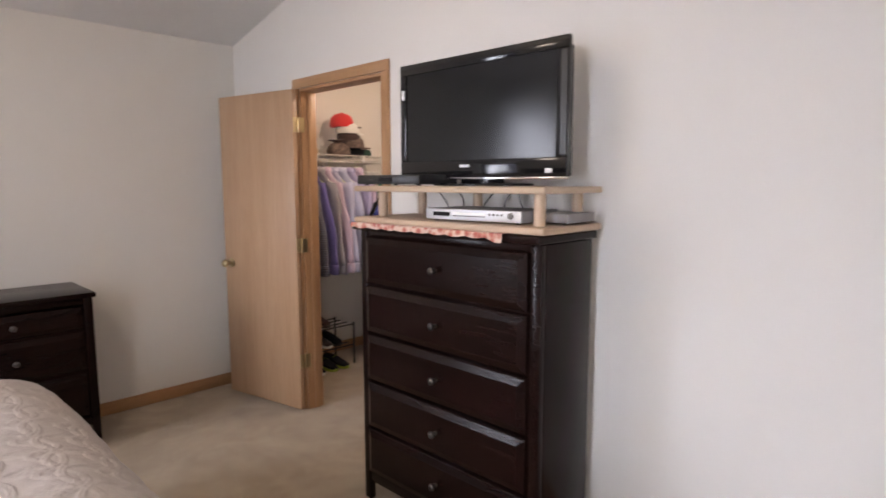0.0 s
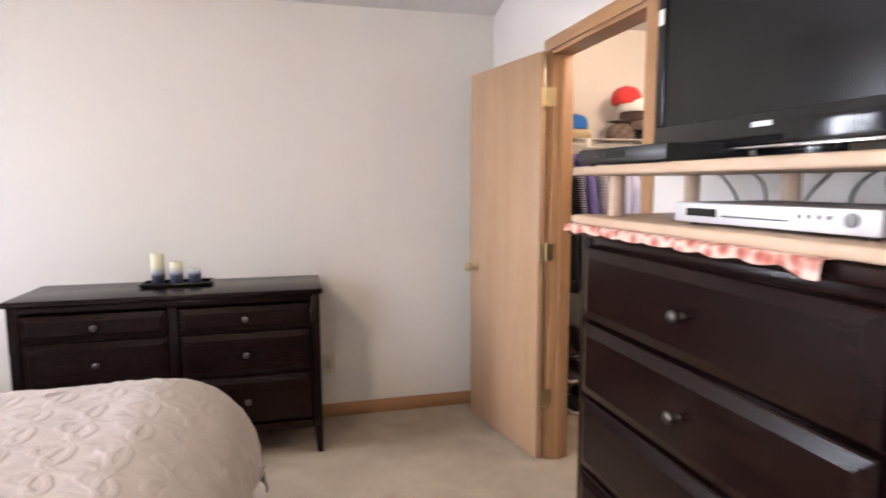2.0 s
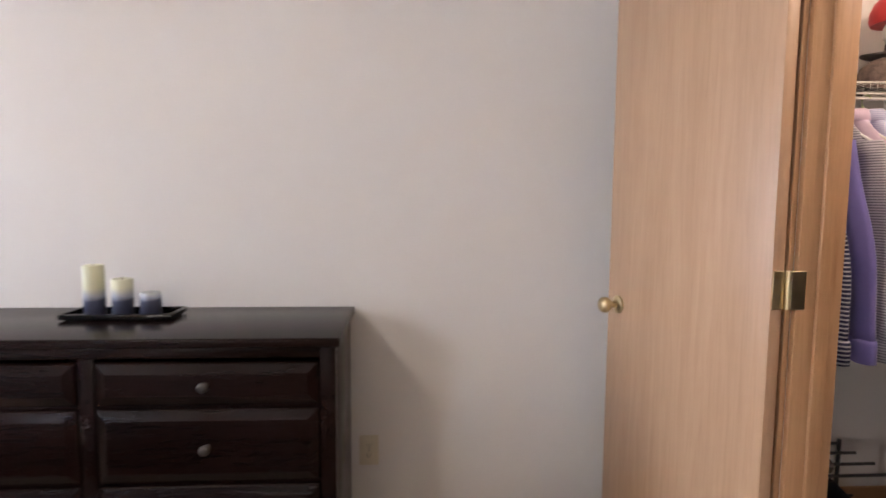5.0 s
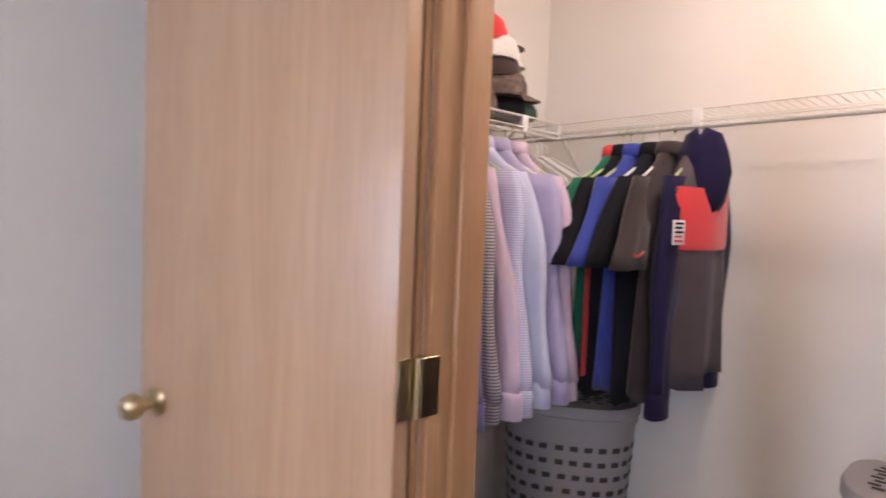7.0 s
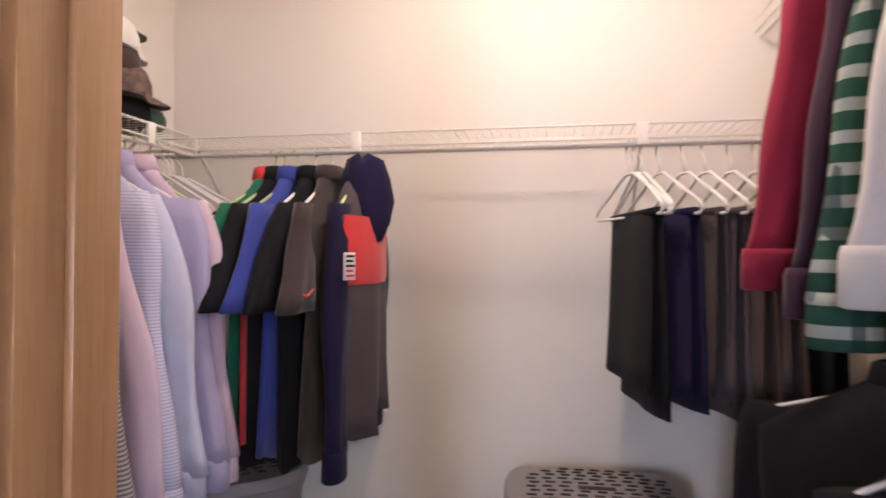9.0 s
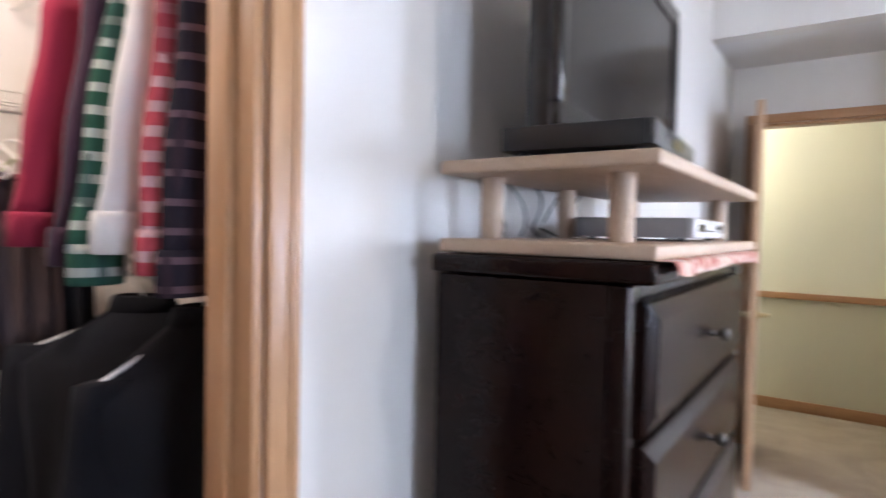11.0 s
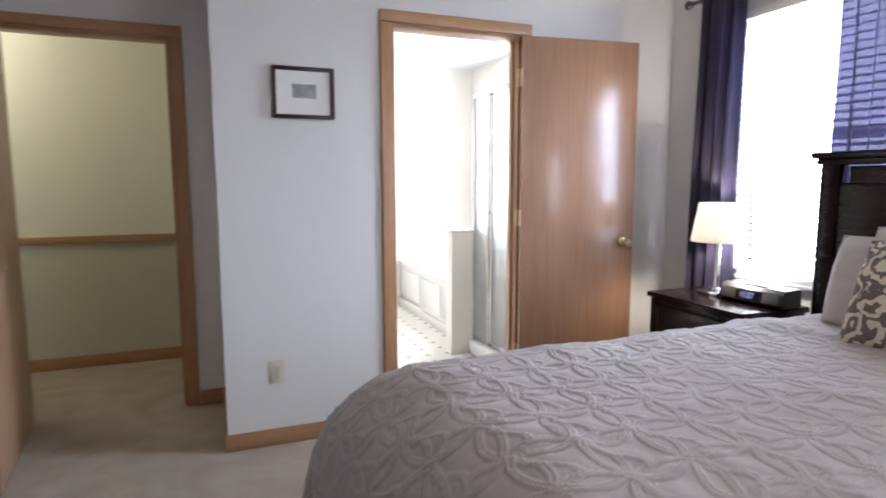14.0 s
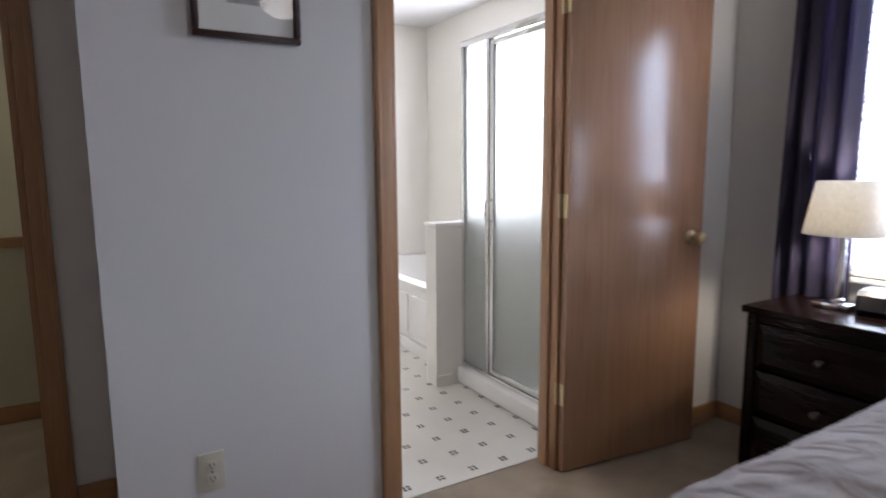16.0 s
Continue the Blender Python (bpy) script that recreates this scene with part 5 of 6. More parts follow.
def garment(name, at, turn, mat, label, category, long_sleeve=True, length=0.74, width=0.21, thick=0.030, hanger_mat=None, sleeve_mat=None, collar_mat=None, hem_mat=None, seed=0, group="hanging clothes", hood=None, yoke=None, sleeve=0.62, flare=0.0):
    """A shirt on a hanger; local x across the shoulders, y along the rod, origin at the rod."""
    rnd = random.Random(seed * 7 + 3)
    root = thing(name, at, label, category, turn, group)
    zs = -0.085
    n = 28
    ph = rnd.uniform(0, 6)
    bm = bmesh.new()
    rings = [oval(0, 0, 0.058, 0.030, zs + 0.018, n, 0.0, ph), oval(0, 0, 0.070, 0.032, zs + 0.004, n, 0.02, ph)]
    for u in (0.25, 0.5, 0.75, 1.0):
        rings.append(oval(0, 0, 0.07 + (width - 0.07) * u, thick * (0.75 + 0.25 * u), zs - 0.008 - 0.115 * u ** 1.15, n, 0.03 + 0.05 * u, ph))
    steps = 9
    for k in range(1, steps + 1):
        u = k / steps
        hw = width * (0.97 - 0.16 * min(1, u * 3) * (1 - 0.35 * u)) + 0.008 * math.sin(4 * u + ph)
        rings.append(oval(0.006 * math.sin(3 * u + ph), 0.014 * u * u, hw, thick * (1.0 + 0.45 * u), zs - 0.123 - (length - 0.13) * u, n, 0.16 + 0.20 * u, ph + 0.8 * u, 0.010 * math.sin(2.5 * u + ph)))
    loft(bm, rings)
    part("body", bm, mat, root, smooth=True)
    for s in (-1, 1):
        bm = bmesh.new()
        rings = []
        L = sleeve if long_sleeve else 0.27
        steps = 12 if long_sleeve else 6
        for k in range(steps + 1):
            u = k / steps
            if long_sleeve:
                r = 0.060 * (1 - u) + 0.046 * u + 0.007 * math.sin(9 * u + ph + s)
                x = s * (width - 0.045 + (0.085 + 0.06 * flare) * u ** 0.7 + 0.010 * math.sin(5 * u + ph))
                rr = (r * 1.05, r * 0.48)
            else:
                r = 0.058 + 0.050 * u
                x = s * (width - 0.05 + 0.115 * u)
                rr = (r * 0.85, 0.024 + 0.004 * math.sin(ph + 4 * u))
            z = zs - 0.085 - L * u
            rings.append(oval(x, 0, rr[0], rr[1], z, 18, 0.14 + 0.16 * u * (1 - 0.5 * u), ph + 3 * u + s, 0.010 * math.sin(3 * u + ph * s)))
        loft(bm, rings)
        sl = part("sleeve", bm, sleeve_mat or mat, root, smooth=True)
        if long_sleeve:
            bm = loft(bmesh.new(), [oval(s * (width + 0.040 + 0.06 * flare + 0.010 * math.sin(5 + ph)), 0, r0, r1, zs - 0.085 - L - dz, 18, 0.03, ph, 0.010 * math.sin(3 + ph * s)) for r0, r1, dz in ((0.046, 0.024, -0.012), (0.049, 0.027, 0.0), (0.050, 0.028, 0.060), (0.043, 0.021, 0.063))])
            part("cuff", bm, hem_mat or sleeve_mat or mat, sl, smooth=True)
            part("button", rod(bmesh.new(), (s * (width + 0.04 + 0.06 * flare), -0.036, zs - 0.075 - L - 0.03), (s * (width + 0.04 + 0.06 * flare), -0.026, zs - 0.075 - L - 0.03), 0.005, 10), M_WHITE_PL, sl)
    if hood:
        bm = bmesh.new()
        loft(bm, [oval(-0.075 + 0.04 * k, -0.012, 0.070 * k, 0.058 * k, zs + 0.020 - dz, 24, 0.22, ph, -0.030) for k, dz in ((0.25, -0.03), (0.75, -0.012), (1.0, 0.04), (1.15, 0.10), (1.0, 0.16), (0.7, 0.205), (0.25, 0.23))])
        part("hood", bm, hood, root, "dark navy hood hanging down the back", smooth=True)
    else:
        bm = loft(bmesh.new(), [oval(0, 0, a, b, zs + z, 20, 0.02, ph) for a, b, z in ((0.066, 0.036, 0.0), (0.060, 0.033, 0.035), (0.070, 0.040, 0.030), (0.080, 0.044, -0.004), (0.070, 0.036, -0.010))], caps=False)
        part("collar", bm, collar_mat or mat, root, smooth=True)
    if yoke:
        part("chest_panel", loft(bmesh.new(), [oval(0, 0, width * a, thick * b, zs - z, n, 0.08, ph) for a, b, z in ((0.96, 1.30, 0.115), (0.98, 1.40, 0.14), (0.90, 1.55, 0.28), (0.86, 1.48, 0.295))], caps=False), yoke, root, "bright red panel", smooth=True)
    hanger(root, zs + 0.005, hanger_mat or M_WHITE_PL, width * 0.95)
    return root


def trousers(at, turn, mat, label, length=0.56, width=0.155, hanger_mat=None, seed=0):
    root = thing("folded_trousers", at, label, "trousers", turn, "hanging clothes")
    rnd = random.Random(seed)
    ph = rnd.uniform(0, 6)
    zb = -0.085 - 0.113
    for side, ln in ((-1, length), (1, length - rnd.uniform(0.02, 0.07))):
        bm = bmesh.new()
        rings = []
        for k in range(9):
            u = k / 8
            rings.append(oval(0.006 * math.sin(3 * u + ph), 0, width * (0.94 + 0.10 * u), 0.010 + 0.007 * u, zb + 0.006 - ln * u, 24, 0.10 + 0.15 * u, ph + u, side * (0.012 + 0.010 * u)))
        loft(bm, rings)
        part("leg_fold", bm, mat, root, smooth=True)
    bm = loft(bmesh.new(), [[(x, 0.022 * math.cos(a), zb + 0.004 + 0.012 * math.sin(a)) for a in [math.pi * 2 * q / 12 for q in range(12)]] for x in (-width * 0.94, width * 0.94)])
    part("fold_top", bm, mat, root, smooth=True)
    hanger(root, -0.08, hanger_mat or M_WHITE_PL, 0.185)
    return root


C = lambda n, c: cloth(n, c)
M_LAV, M_PINKL, M_PALE = C("lavender_cotton", (0.40, 0.37, 0.56)), C("pale_pink_cotton", (0.58, 0.46, 0.57)), C("pale_blue_cotton", (0.52, 0.54, 0.70))
M_VIOLET, M_NAVY, M_BLACKC = C("violet_blue_cotton", (0.16, 0.14, 0.38)), cloth("navy_fleece", (0.013, 0.010, 0.040), sheen=0.06), cloth("black_cotton", (0.010, 0.010, 0.013), sheen=0.03)
M_GREEN, M_ROYAL, M_CHAR = C("green_jersey", (0.015, 0.14, 0.075)), C("royal_blue_jersey", (0.04, 0.06, 0.30)), C("charcoal_jersey", (0.048, 0.036, 0.036))
M_REDC, M_MAROON, M_GREYC, M_BROWNC = C("red_fleece", (0.60, 0.05, 0.05)), C("crimson_cotton", (0.28, 0.02, 0.05)), cloth("grey_fleece", (0.075, 0.058, 0.066), sheen=0.08), C("brown_wool", (0.065, 0.042, 0.040))
M_PLUM = C("dark_plum_cotton", (0.055, 0.025, 0.045))
M_WHITEC, M_TANC, M_BLUEC = C("white_cotton", (0.72, 0.71, 0.68)), C("tan_canvas", (0.45, 0.36, 0.24)), C("bright_blue_cotton", (0.03, 0.16, 0.50))
M_STRIPE_D = striped("dark_fine_stripe", (0.50, 0.48, 0.52), (0.10, 0.09, 0.12), 0.0085, 2, 0.5)
M_STRIPE_B = striped("navy_white_stripe", (0.03, 0.03, 0.07), (0.55, 0.55, 0.60), 0.013, 2, 0.35)
M_STRIPE_L = striped("pale_blue_stripe", (0.58, 0.58, 0.72), (0.36, 0.38, 0.58), 0.007, 2, 0.45)
M_PLAID_G = striped("green_plaid", (0.03, 0.09, 0.06), (0.50, 0.52, 0.48), 0.042, 2, 0.4, (0.02, 0.05, 0.05))
M_PLAID_R = striped("red_plaid", (0.45, 0.07, 0.09), (0.60, 0.42, 0.42), 0.040, 2, 0.45, (0.20, 0.03, 0.05))
M_PLAID_K = striped("dark_plaid", (0.025, 0.02, 0.03), (0.16, 0.10, 0.12), 0.045, 2, 0.25, (0.05, 0.03, 0.04))

RY, RZ = 4.04 - 0.288, SZ - 0.045      # side rod
shirts = [(2.760, M_PINKL, "pale pink dress shirt on a hanger"), (2.836, M_BLACKC, "black dress shirt on a hanger"), (2.912, M_STRIPE_B, "navy and white striped dress shirt"), (2.988, M_VIOLET, "violet-blue dress shirt on hanger"),
          (3.064, M_STRIPE_D, "grey fine-striped dress shirt"), (3.123, M_PINKL, "pale pink dress shirt on a hanger"), (3.183, M_STRIPE_L, "pale blue striped dress shirt"), (3.265, M_PALE, "pale blue dress shirt on hanger"), (3.346, M_LAV, "lavender dress shirt on a hanger"), (3.438, M_PINKL, "pink-lilac dress shirt on a hanger")]
for k, (x, m, lab) in enumerate(shirts):
    garment("dress_shirt", (x, RY, RZ), 90 + (k * 37 % 9 - 4), m, lab, "shirt", True, 0.80 - 0.02 * (k % 3), 0.205, 0.026, M_WHITE_PL if k % 3 else M_GREEN_PL, seed=k, flare=0.7)
trousers((3.535, RY, RZ), 86, M_TANC, "tan trousers folded over a hanger", 0.40, 0.15, seed=3)
trousers((3.585, RY, RZ), 92, M_NAVY, "navy trousers folded over a white hanger", 0.42, 0.15, seed=4)
for k, x in enumerate((3.61, 3.65)):
    e = thing("empty_hanger", (x, RY, RZ), "empty white tube hanger", "hanger", 90 + 14 * k, "empty hangers")
    hanger(e, -0.08, M_WHITE_PL, 0.19)

BX = 4.0 - 0.288                         # back rod
tops = [(3.498, M_GREEN, "green jersey shirt with red trim", M_GREEN_PL, M_REDC), (3.470, M_BLACKC, "black t-shirt on a hanger", M_GREEN_PL, None), (3.428, M_ROYAL, "royal blue t-shirt on a hanger", M_GREEN_PL, None),
        (3.368, M_BLACKC, "black t-shirt with white print", M_WHITE_PL, None), (3.315, M_CHAR, "charcoal t-shirt with a red mark on the sleeve", M_WHITE_PL, None)]
for k, (y, m, lab, hm, cm) in enumerate(tops):
    g = garment("t_shirt", (BX, y, RZ), 0 + (k * 29 % 9 - 4), m, lab, "t-shirt", False, 0.76 + 0.02 * (k % 2), 0.225, 0.024, hm, collar_mat=cm, seed=20 + k)
    if k == 4:
        bm = bent(bmesh.new(), [(-0.315, -0.036, -0.395), (-0.300, -0.039, -0.402), (-0.285, -0.041, -0.400), (-0.255, -0.041, -0.388)], 0.0035, 6)
        part("sleeve_mark", bm, M_REDC, g, "small red curved mark", smooth=True)
    if k == 0:
        part("side_stripe", boxed((-0.205, -0.045, -0.80), (-0.185, -0.036, -0.25), 0.003), M_REDC, g, "red side stripe")
hood = garment("hooded_jacket", (BX, 3.228, RZ), 4, M_GREYC, "grey, red and navy hooded jacket with a sleeve patch", "jacket", True, 0.70, 0.195, 0.046, M_GREEN_PL, sleeve_mat=M_NAVY, hem_mat=M_NAVY, seed=31, hood=M_NAVY, yoke=M_REDC)
part("sleeve_patch", turn_bm(boxed((-0.020, -0.003, -0.034), (0.020, 0.003, 0.034), 0.002), pose(-0.235, -0.042, -0.33, 0, 0, -24)), M_PAPER, hood, "black and white patch")
for k in range(5):
    part("patch_bar", turn_bm(boxed((-0.016, -0.0045, 0.022 - 0.012 * k), (0.014 - 0.004 * (k % 2), -0.003, 0.028 - 0.012 * k)), pose(-0.235, -0.042, -0.33, 0, 0, -24)), M_BLACKC if k < 3 else M_REDC, hood, "printed bar")

pants = [(2.42, M_BLACKC, "black trousers"), (2.36, M_NAVY, "navy trousers"), (2.30, M_CHAR, "charcoal trousers"), (2.25, M_GREYC, "dark grey trousers"), (2.19, M_BROWNC, "brown trousers"), (2.13, M_BROWNC, "dark brown trousers"), (2.06, M_BLACKC, "black trousers")]
for k, (y, m, lab) in enumerate(pants):
    trousers((BX, y + 0.05, RZ), 17 + (k * 31 % 11 - 5), m, lab + " folded over a white hanger", 0.49 - 0.02 * (k % 3), 0.165, M_WHITE_PL if k != 6 else M_GREEN_PL, seed=40 + k)
for k, (y, t) in enumerate(((2.485, 22), (2.455, 14))):
    e = thing("empty_hanger", (BX, y, RZ), "empty white tube hanger", "hanger", t, "empty hangers")
    hanger(e, -0.08, M_WHITE_PL, 0.19)

UY, UZ = 1.80 + 0.262, 2.045 - 0.045      # upper rod by the south wall
upper = [(3.24, M_MAROON, "crimson long-sleeved shirt on hanger"), (3.07, M_PLUM, "dark plum shirt on hanger"), (2.97, M_PLAID_G, "green plaid flannel shirt on hanger"), (2.87, M_WHITEC, "cream long-sleeved shirt on hanger"), (2.79, M_PLAID_R, "red plaid shirt on a hanger"), (2.71, M_PLAID_K, "dark plaid shirt on a hanger")]
for k, (x, m, lab) in enumerate(upper):
    garment("long_sleeved_shirt", (x, UY, UZ), 90 + (k * 41 % 11 - 5), m, lab, "shirt", True, 0.60, 0.185, 0.030, M_WHITE_PL if k % 2 else M_BLACK, seed=60 + k, sleeve=0.48 + 0.03 * (k % 3))
garment("dark_coat", (3.20, 1.80 + 0.288, 1.225), 40, M_BLACKC, "long black coat on a hanger", "coat", True, 0.92, 0.27, 0.10, M_WHITE_PL, seed=81)
garment("dark_coat", (2.95, 1.80 + 0.288, 1.225), 93, M_BLACKC, "long black coat on a hanger", "coat", True, 0.90, 0.24, 0.09, M_WHITE_PL, seed=82)


# ---- closet: baskets, caps, shoes ----
def hamper(at, turn, label):
    """A slotted plastic laundry hamper with a hinged lid; local x wide, y deep, flat at the back."""
    root = thing("laundry_hamper", at, label, "laundry hamper", turn, "laundry hampers")
    n = 48

    def outline(w, d, z):
        pts = []
        for k in range(n):
            a = 2 * math.pi * k / n
            c, s = math.cos(a), math.sin(a)
            y = d * (math.copysign(abs(s) ** (0.55 if s > 0 else 0.85), s))
            pts.append((w * math.copysign(abs(c) ** 0.65, c), min(y, d * 0.82), z))
        return pts

    m = surface("grey_basket_plastic", (0.27, 0.255, 0.265), 0.5, 0.04, 6, 140, 0.1)
    bm = loft(bmesh.new(), [outline(0.185, 0.145, 0.0), outline(0.19, 0.15, 0.012), outline(0.235, 0.185, 0.61), outline(0.243, 0.193, 0.612), outline(0.243, 0.193, 0.632), outline(0.225, 0.175, 0.632)])
    part("bin", bm, m, root, angle=40)
    lid = part("lid", loft(bmesh.new(), [outline(0.246, 0.196, 0.634), outline(0.250, 0.200, 0.638), outline(0.250, 0.200, 0.660), outline(0.244, 0.194, 0.670), outline(0.10, 0.08, 0.678)]), m, root, "slotted lid", angle=40)
    slot_s = mesh_of("lid_slot", boxed((-0.013, -0.0035, -0.0015), (0.013, 0.0035, 0.0015)), M_SLOT)
    for i in range(-4, 5):
        for j in range(-5, 6):
            x, y = i * 0.044 + (0.010 if j % 2 else 0), j * 0.028
            if (x / 0.22) ** 2 + (y / 0.165) ** 2 < 1 and not (abs(x) < 0.05 and abs(y) < 0.015):
                r = max((abs(x) / 0.10), abs(y) / 0.08)
                z = 0.6785 if r < 1 else 0.6785 - 0.0075 * min(1.0, (r - 1) / 1.42)
                shared("lid_slot", slot_s, lid, pose(x, y, z + 0.0008))
    part("lid_grip", boxed((-0.05, -0.012, 0.675), (0.05, 0.012, 0.6795), 0.002), M_SLOT, lid)
    slot = mesh_of("slot", boxed((-0.0135, -0.002, -0.008), (0.0135, 0.002, 0.008)), M_SLOT)
    for row in range(10):
        z = 0.10 + row * 0.048
        f = (z - 0.012) / 0.598
        w, d = 0.19 + 0.045 * f, 0.15 + 0.035 * f
        pts = outline(w, d, z)
        acc, step, prev = 0.0, 0.046, None
        off = (row % 2) * 0.023
        for k in range(n * 6 + 1):
            a = 2 * math.pi * k / (n * 6)
            c, s = math.cos(a), math.sin(a)
            p = Vector((w * math.copysign(abs(c) ** 0.65, c), min(d * math.copysign(abs(s) ** (0.55 if s > 0 else 0.85), s), d * 0.82), z))
            if prev is not None:
                acc += (p - prev).length
                if acc + off >= step and p.y < d * 0.7:
                    t = (p - prev).normalized()
                    nrm = math.degrees(math.atan2(t.y, t.x))
                    shared("slot", slot, root, pose(p.x, p.y, p.z, 0, 0, nrm))
                    acc, off = 0.0, 0.0
            prev = p
    root.scale = (1, 1, 1.06)
    return root


hamper((3.73, 3.66, 0), -55, "grey slotted plastic laundry hamper under the shirts")
hamper((3.75, 2.56, 0), -86, "grey slotted plastic laundry hamper beside the trousers")


def cap(at, turn, mat, label, brim_mat=None, squash=1.0):
    root = thing("baseball_cap", at, label, "cap", turn, "stack of caps")
    bm = lathe([(0.092, 0.0), (0.098, 0.015 * squash), (0.096, 0.045 * squash), (0.083, 0.078 * squash), (0.058, 0.100 * squash), (0.025, 0.112 * squash), (0.004, 0.114 * squash)], 24)
    part("crown", bm, mat, root, angle=60)
    part("top_button", lathe([(0.008, 0.112 * squash), (0.008, 0.117 * squash), (0.002, 0.120 * squash)], 10), mat, root, smooth=True)
    bm = bmesh.new()
    m_, top, bot = 14, [], []
    for k in range(m_ + 1):
        a = math.pi * (k / m_ - 0.5) * 0.92
        for ring, z in ((top, 0.010), (bot, 0.006)):
            ring.append(((0.094 * math.cos(a), 0.094 * math.sin(a), z), (0.094 * math.cos(a) + 0.078 * math.cos(a) ** 0.5, 0.090 * math.sin(a), z - 0.020 * (1 - math.cos(a)) - 0.004)))
    for ring in (top, bot):
        vs = [(bm.verts.new(a), bm.verts.new(b)) for a, b in ring]
        for p, q in zip(vs, vs[1:]):
            bm.faces.new((p[0], q[0], q[1], p[1]))
    part("brim", bm, brim_mat or mat, root, smooth=True)
    return root


M_CAMO = surface("camo_print", (0.14, 0.10, 0.085), 0.9, 0.85, 34, 300, 0.2)
cz = SZ + 0.006
for k, (x, y, z, t, m, lab, sq) in enumerate(((3.50, 3.86, 0.0, 20, M_BLACKC, "black baseball cap at the bottom of the stack", 0.85), (3.34, 3.86, 0.0, 165, M_CAMO, "brown patterned cap in the stack", 0.95),
        (3.46, 3.83, 0.060, -10, M_CAMO, "camouflage cap in the stack", 0.95), (3.43, 3.84, 0.120, 150, M_BROWNC, "brown cap in the stack", 0.9), (3.41, 3.83, 0.175, 12, M_WHITEC, "white cap in the stack", 0.85), (3.37, 3.85, 0.225, -18, M_REDC, "red baseball cap on top of the stack", 1.0))):
    cap((x, y, cz + z), t, m, lab, M_CAMO if k == 5 else None, sq)


def folded(at, turn, w, d, h, mat, label):
    root = thing("folded_garment", at, label, "folded clothes", turn, "folded clothes on the shelf")
    bm = bmesh.new()
    n = 26
    rings = []
    for z, k in ((0, 0.93), (0.12, 1.0), (0.6, 1.0), (0.9, 0.94), (1.0, 0.75)):
        rings.append([(w / 2 * k * math.copysign(abs(math.cos(a)) ** 0.45, math.cos(a)), d / 2 * k * math.copysign(abs(math.sin(a)) ** 0.45, math.sin(a)), h * z * (1 + 0.10 * math.sin(3 * a))) for a in [2 * math.pi * q / n for q in range(n)]])
    loft(bm, rings)
    part("fold", bm, mat, root, smooth=True)


folded((2.98, 3.88, cz), 5, 0.26, 0.24, 0.055, M_TANC, "folded tan shirt on the wire shelf")
folded((2.96, 3.88, cz + 0.056), -6, 0.25, 0.22, 0.085, M_BLUEC, "folded bright blue shirt on the wire shelf")
folded((2.80, 3.88, cz), 3, 0.20, 0.24, 0.07, M_NAVY, "folded navy sweater on the wire shelf")
folded((3.55, 3.88, cz), 3, 0.16, 0.22, 0.05, C("dark_green_cotton", (0.03, 0.07, 0.05)), "folded dark green shirt on the wire shelf")


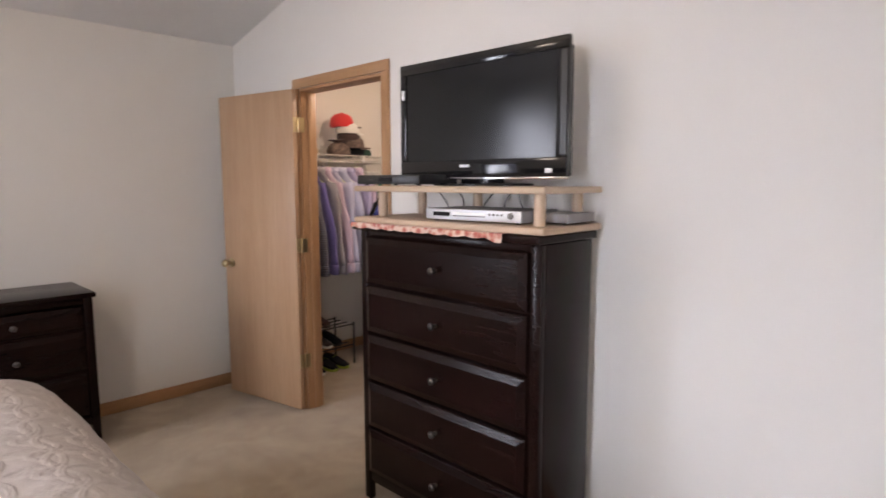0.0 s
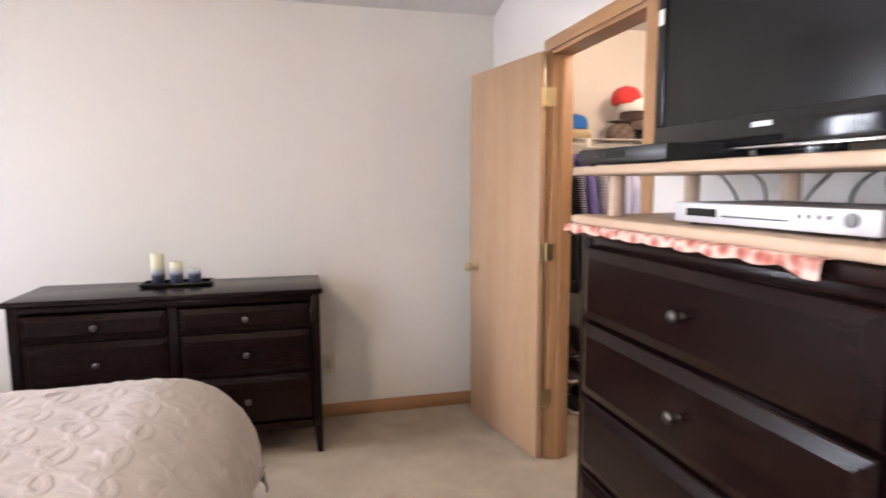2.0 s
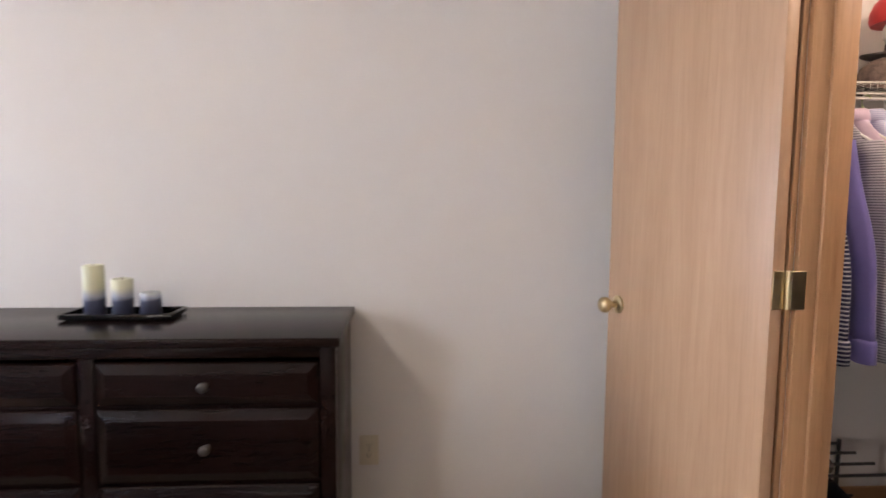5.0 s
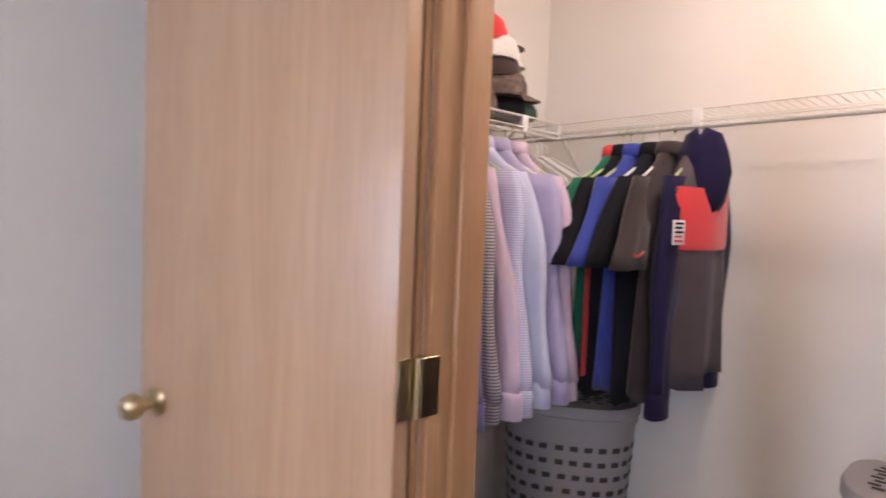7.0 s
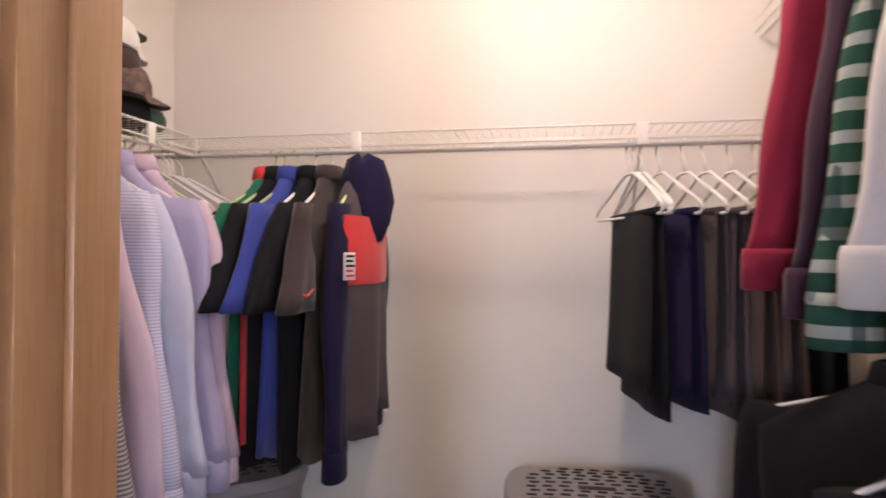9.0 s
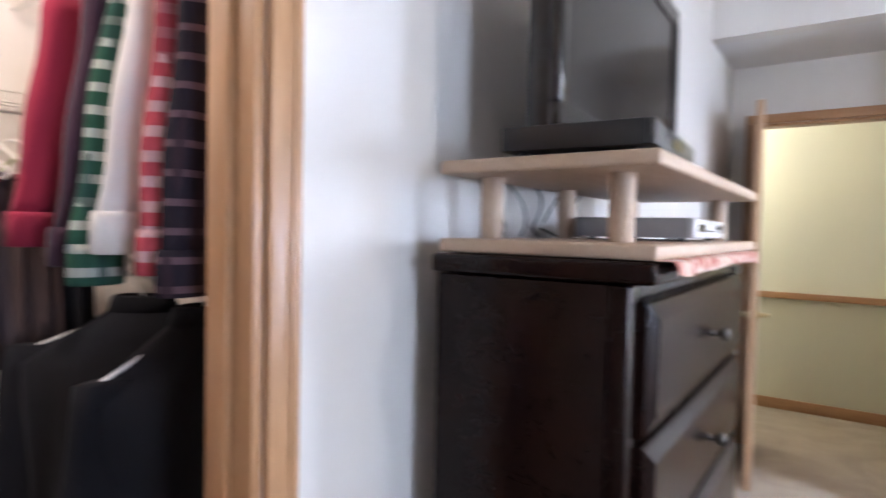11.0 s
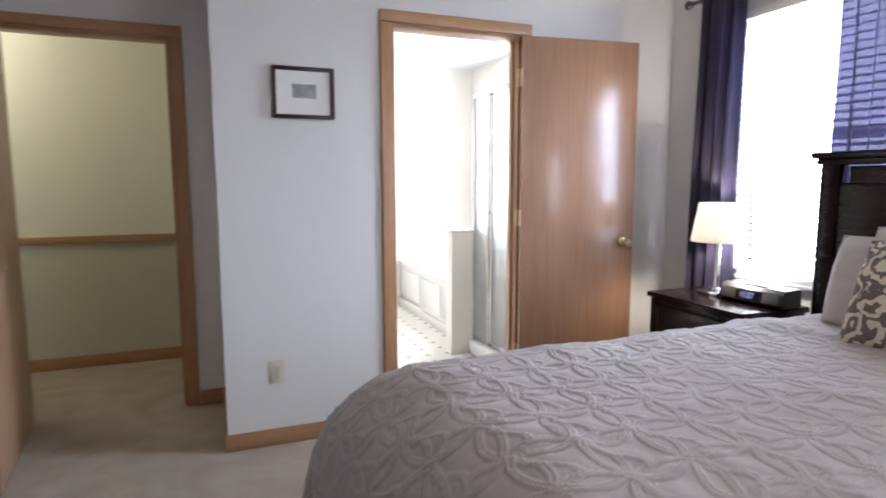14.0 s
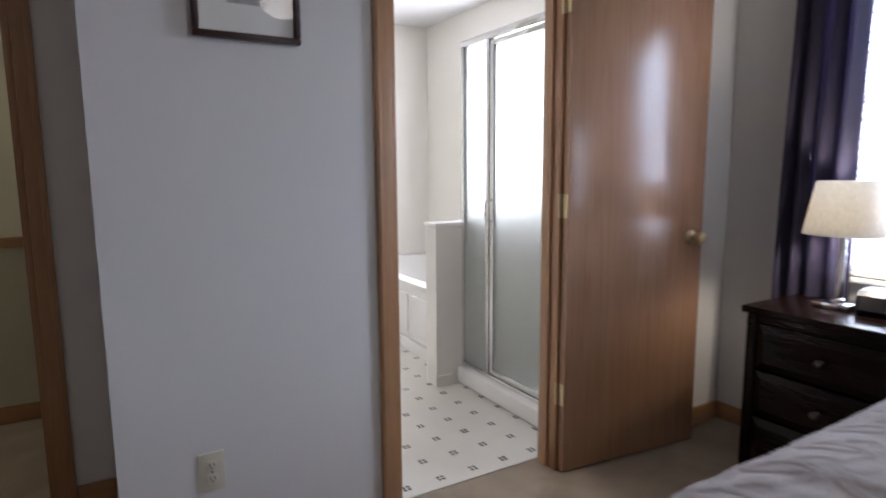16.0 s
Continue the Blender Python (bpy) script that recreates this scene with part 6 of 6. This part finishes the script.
def shoe(at, turn, upper_mat, sole_mat, label, high=0.0):
    root = thing("shoe", at, label, "shoe", turn, "shoes in the closet")
    L = 0.145

    def sec(x, w, h, z0):
        return [(x, w * math.cos(a), z0 + h * (0.5 + 0.5 * math.sin(a))) for a in [2 * math.pi * k / 14 for k in range(14)]]

    part("sole", loft(bmesh.new(), [sec(-L, 0.022, 0.022, 0), sec(-L * 0.9, 0.036, 0.028, 0), sec(-L * 0.2, 0.036, 0.026, 0), sec(L * 0.45, 0.048, 0.024, 0), sec(L * 0.85, 0.040, 0.024, 0.003), sec(L, 0.015, 0.018, 0.008)]), sole_mat, root, smooth=True)
    part("upper", loft(bmesh.new(), [sec(-L * 0.98, 0.022, 0.05 + high, 0.02), sec(-L * 0.8, 0.036, 0.075 + high, 0.018), sec(-L * 0.3, 0.038, 0.072 + high, 0.018), sec(L * 0.1, 0.042, 0.062, 0.018), sec(L * 0.55, 0.045, 0.042, 0.018), sec(L * 0.92, 0.030, 0.028, 0.018)]), upper_mat, root, smooth=True)
    for k in range(4):
        x = L * (-0.05 + 0.12 * k)
        part("lace", bent(bmesh.new(), [(x, -0.026, 0.075 - 0.011 * k), (x + 0.004, 0, 0.086 - 0.012 * k), (x, 0.026, 0.075 - 0.011 * k)], 0.0025, 5), sole_mat, root, smooth=True)
    return root


M_LIME = surface("lime_rubber", (0.35, 0.45, 0.05), 0.5, 0.05, 8, 80, 0.05)
rack = thing("shoe_rack", (3.03, 3.78, 0), "black two-tier shoe rack under the shirts", "shoe rack")
for z in (0.16, 0.33):
    for y in (-0.13, -0.045, 0.045, 0.13):
        part("rack_bar", rod(bmesh.new(), (-0.27, y, z), (0.27, y, z), 0.006, 8), M_BLACK, rack)
for x in (-0.27, 0.27):
    for y in (-0.13, 0.13):
        part("rack_leg", rod(bmesh.new(), (x, y, 0), (x, y, 0.345), 0.008, 8), M_BLACK, rack)
shoes = [(2.82, 3.70, 0, M_BLACKC, M_WHITE_PL), (2.93, 3.69, 0, M_BLACKC, M_WHITE_PL), (3.05, 3.70, 0, M_BLACKC, M_LIME), (3.15, 3.70, 0, M_BLACKC, M_LIME), (2.84, 3.78, 0.168, M_BLACKC, M_BLACK), (2.94, 3.78, 0.168, M_CHAR, M_WHITE_PL), (3.05, 3.78, 0.168, M_CHAR, M_WHITE_PL), (3.16, 3.78, 0.168, M_BLACKC, M_BLACK), (2.92, 3.78, 0.338, M_BROWNC, M_SLOT), (3.04, 3.78, 0.338, M_BROWNC, M_SLOT)]
for k, (x, y, z, m, sm) in enumerate(shoes):
    shoe((x, y, z), -90 + (k * 17 % 13 - 6), m, sm, ("black sneaker with a lime sole" if sm is M_LIME else "brown leather ankle boot" if m is M_BROWNC else "dark sneaker") + " kept in the closet", 0.05 if m is M_BROWNC else 0.0)
for k, (x, y) in enumerate(((3.78, 2.30), (3.76, 2.19), (3.62, 2.28), (3.60, 2.16))):
    shoe((x, y, 0), 150 + 12 * k, M_BROWNC if k < 2 else M_BLACKC, M_SLOT if k < 2 else M_WHITE_PL, "dark shoe on the carpet below the coats")
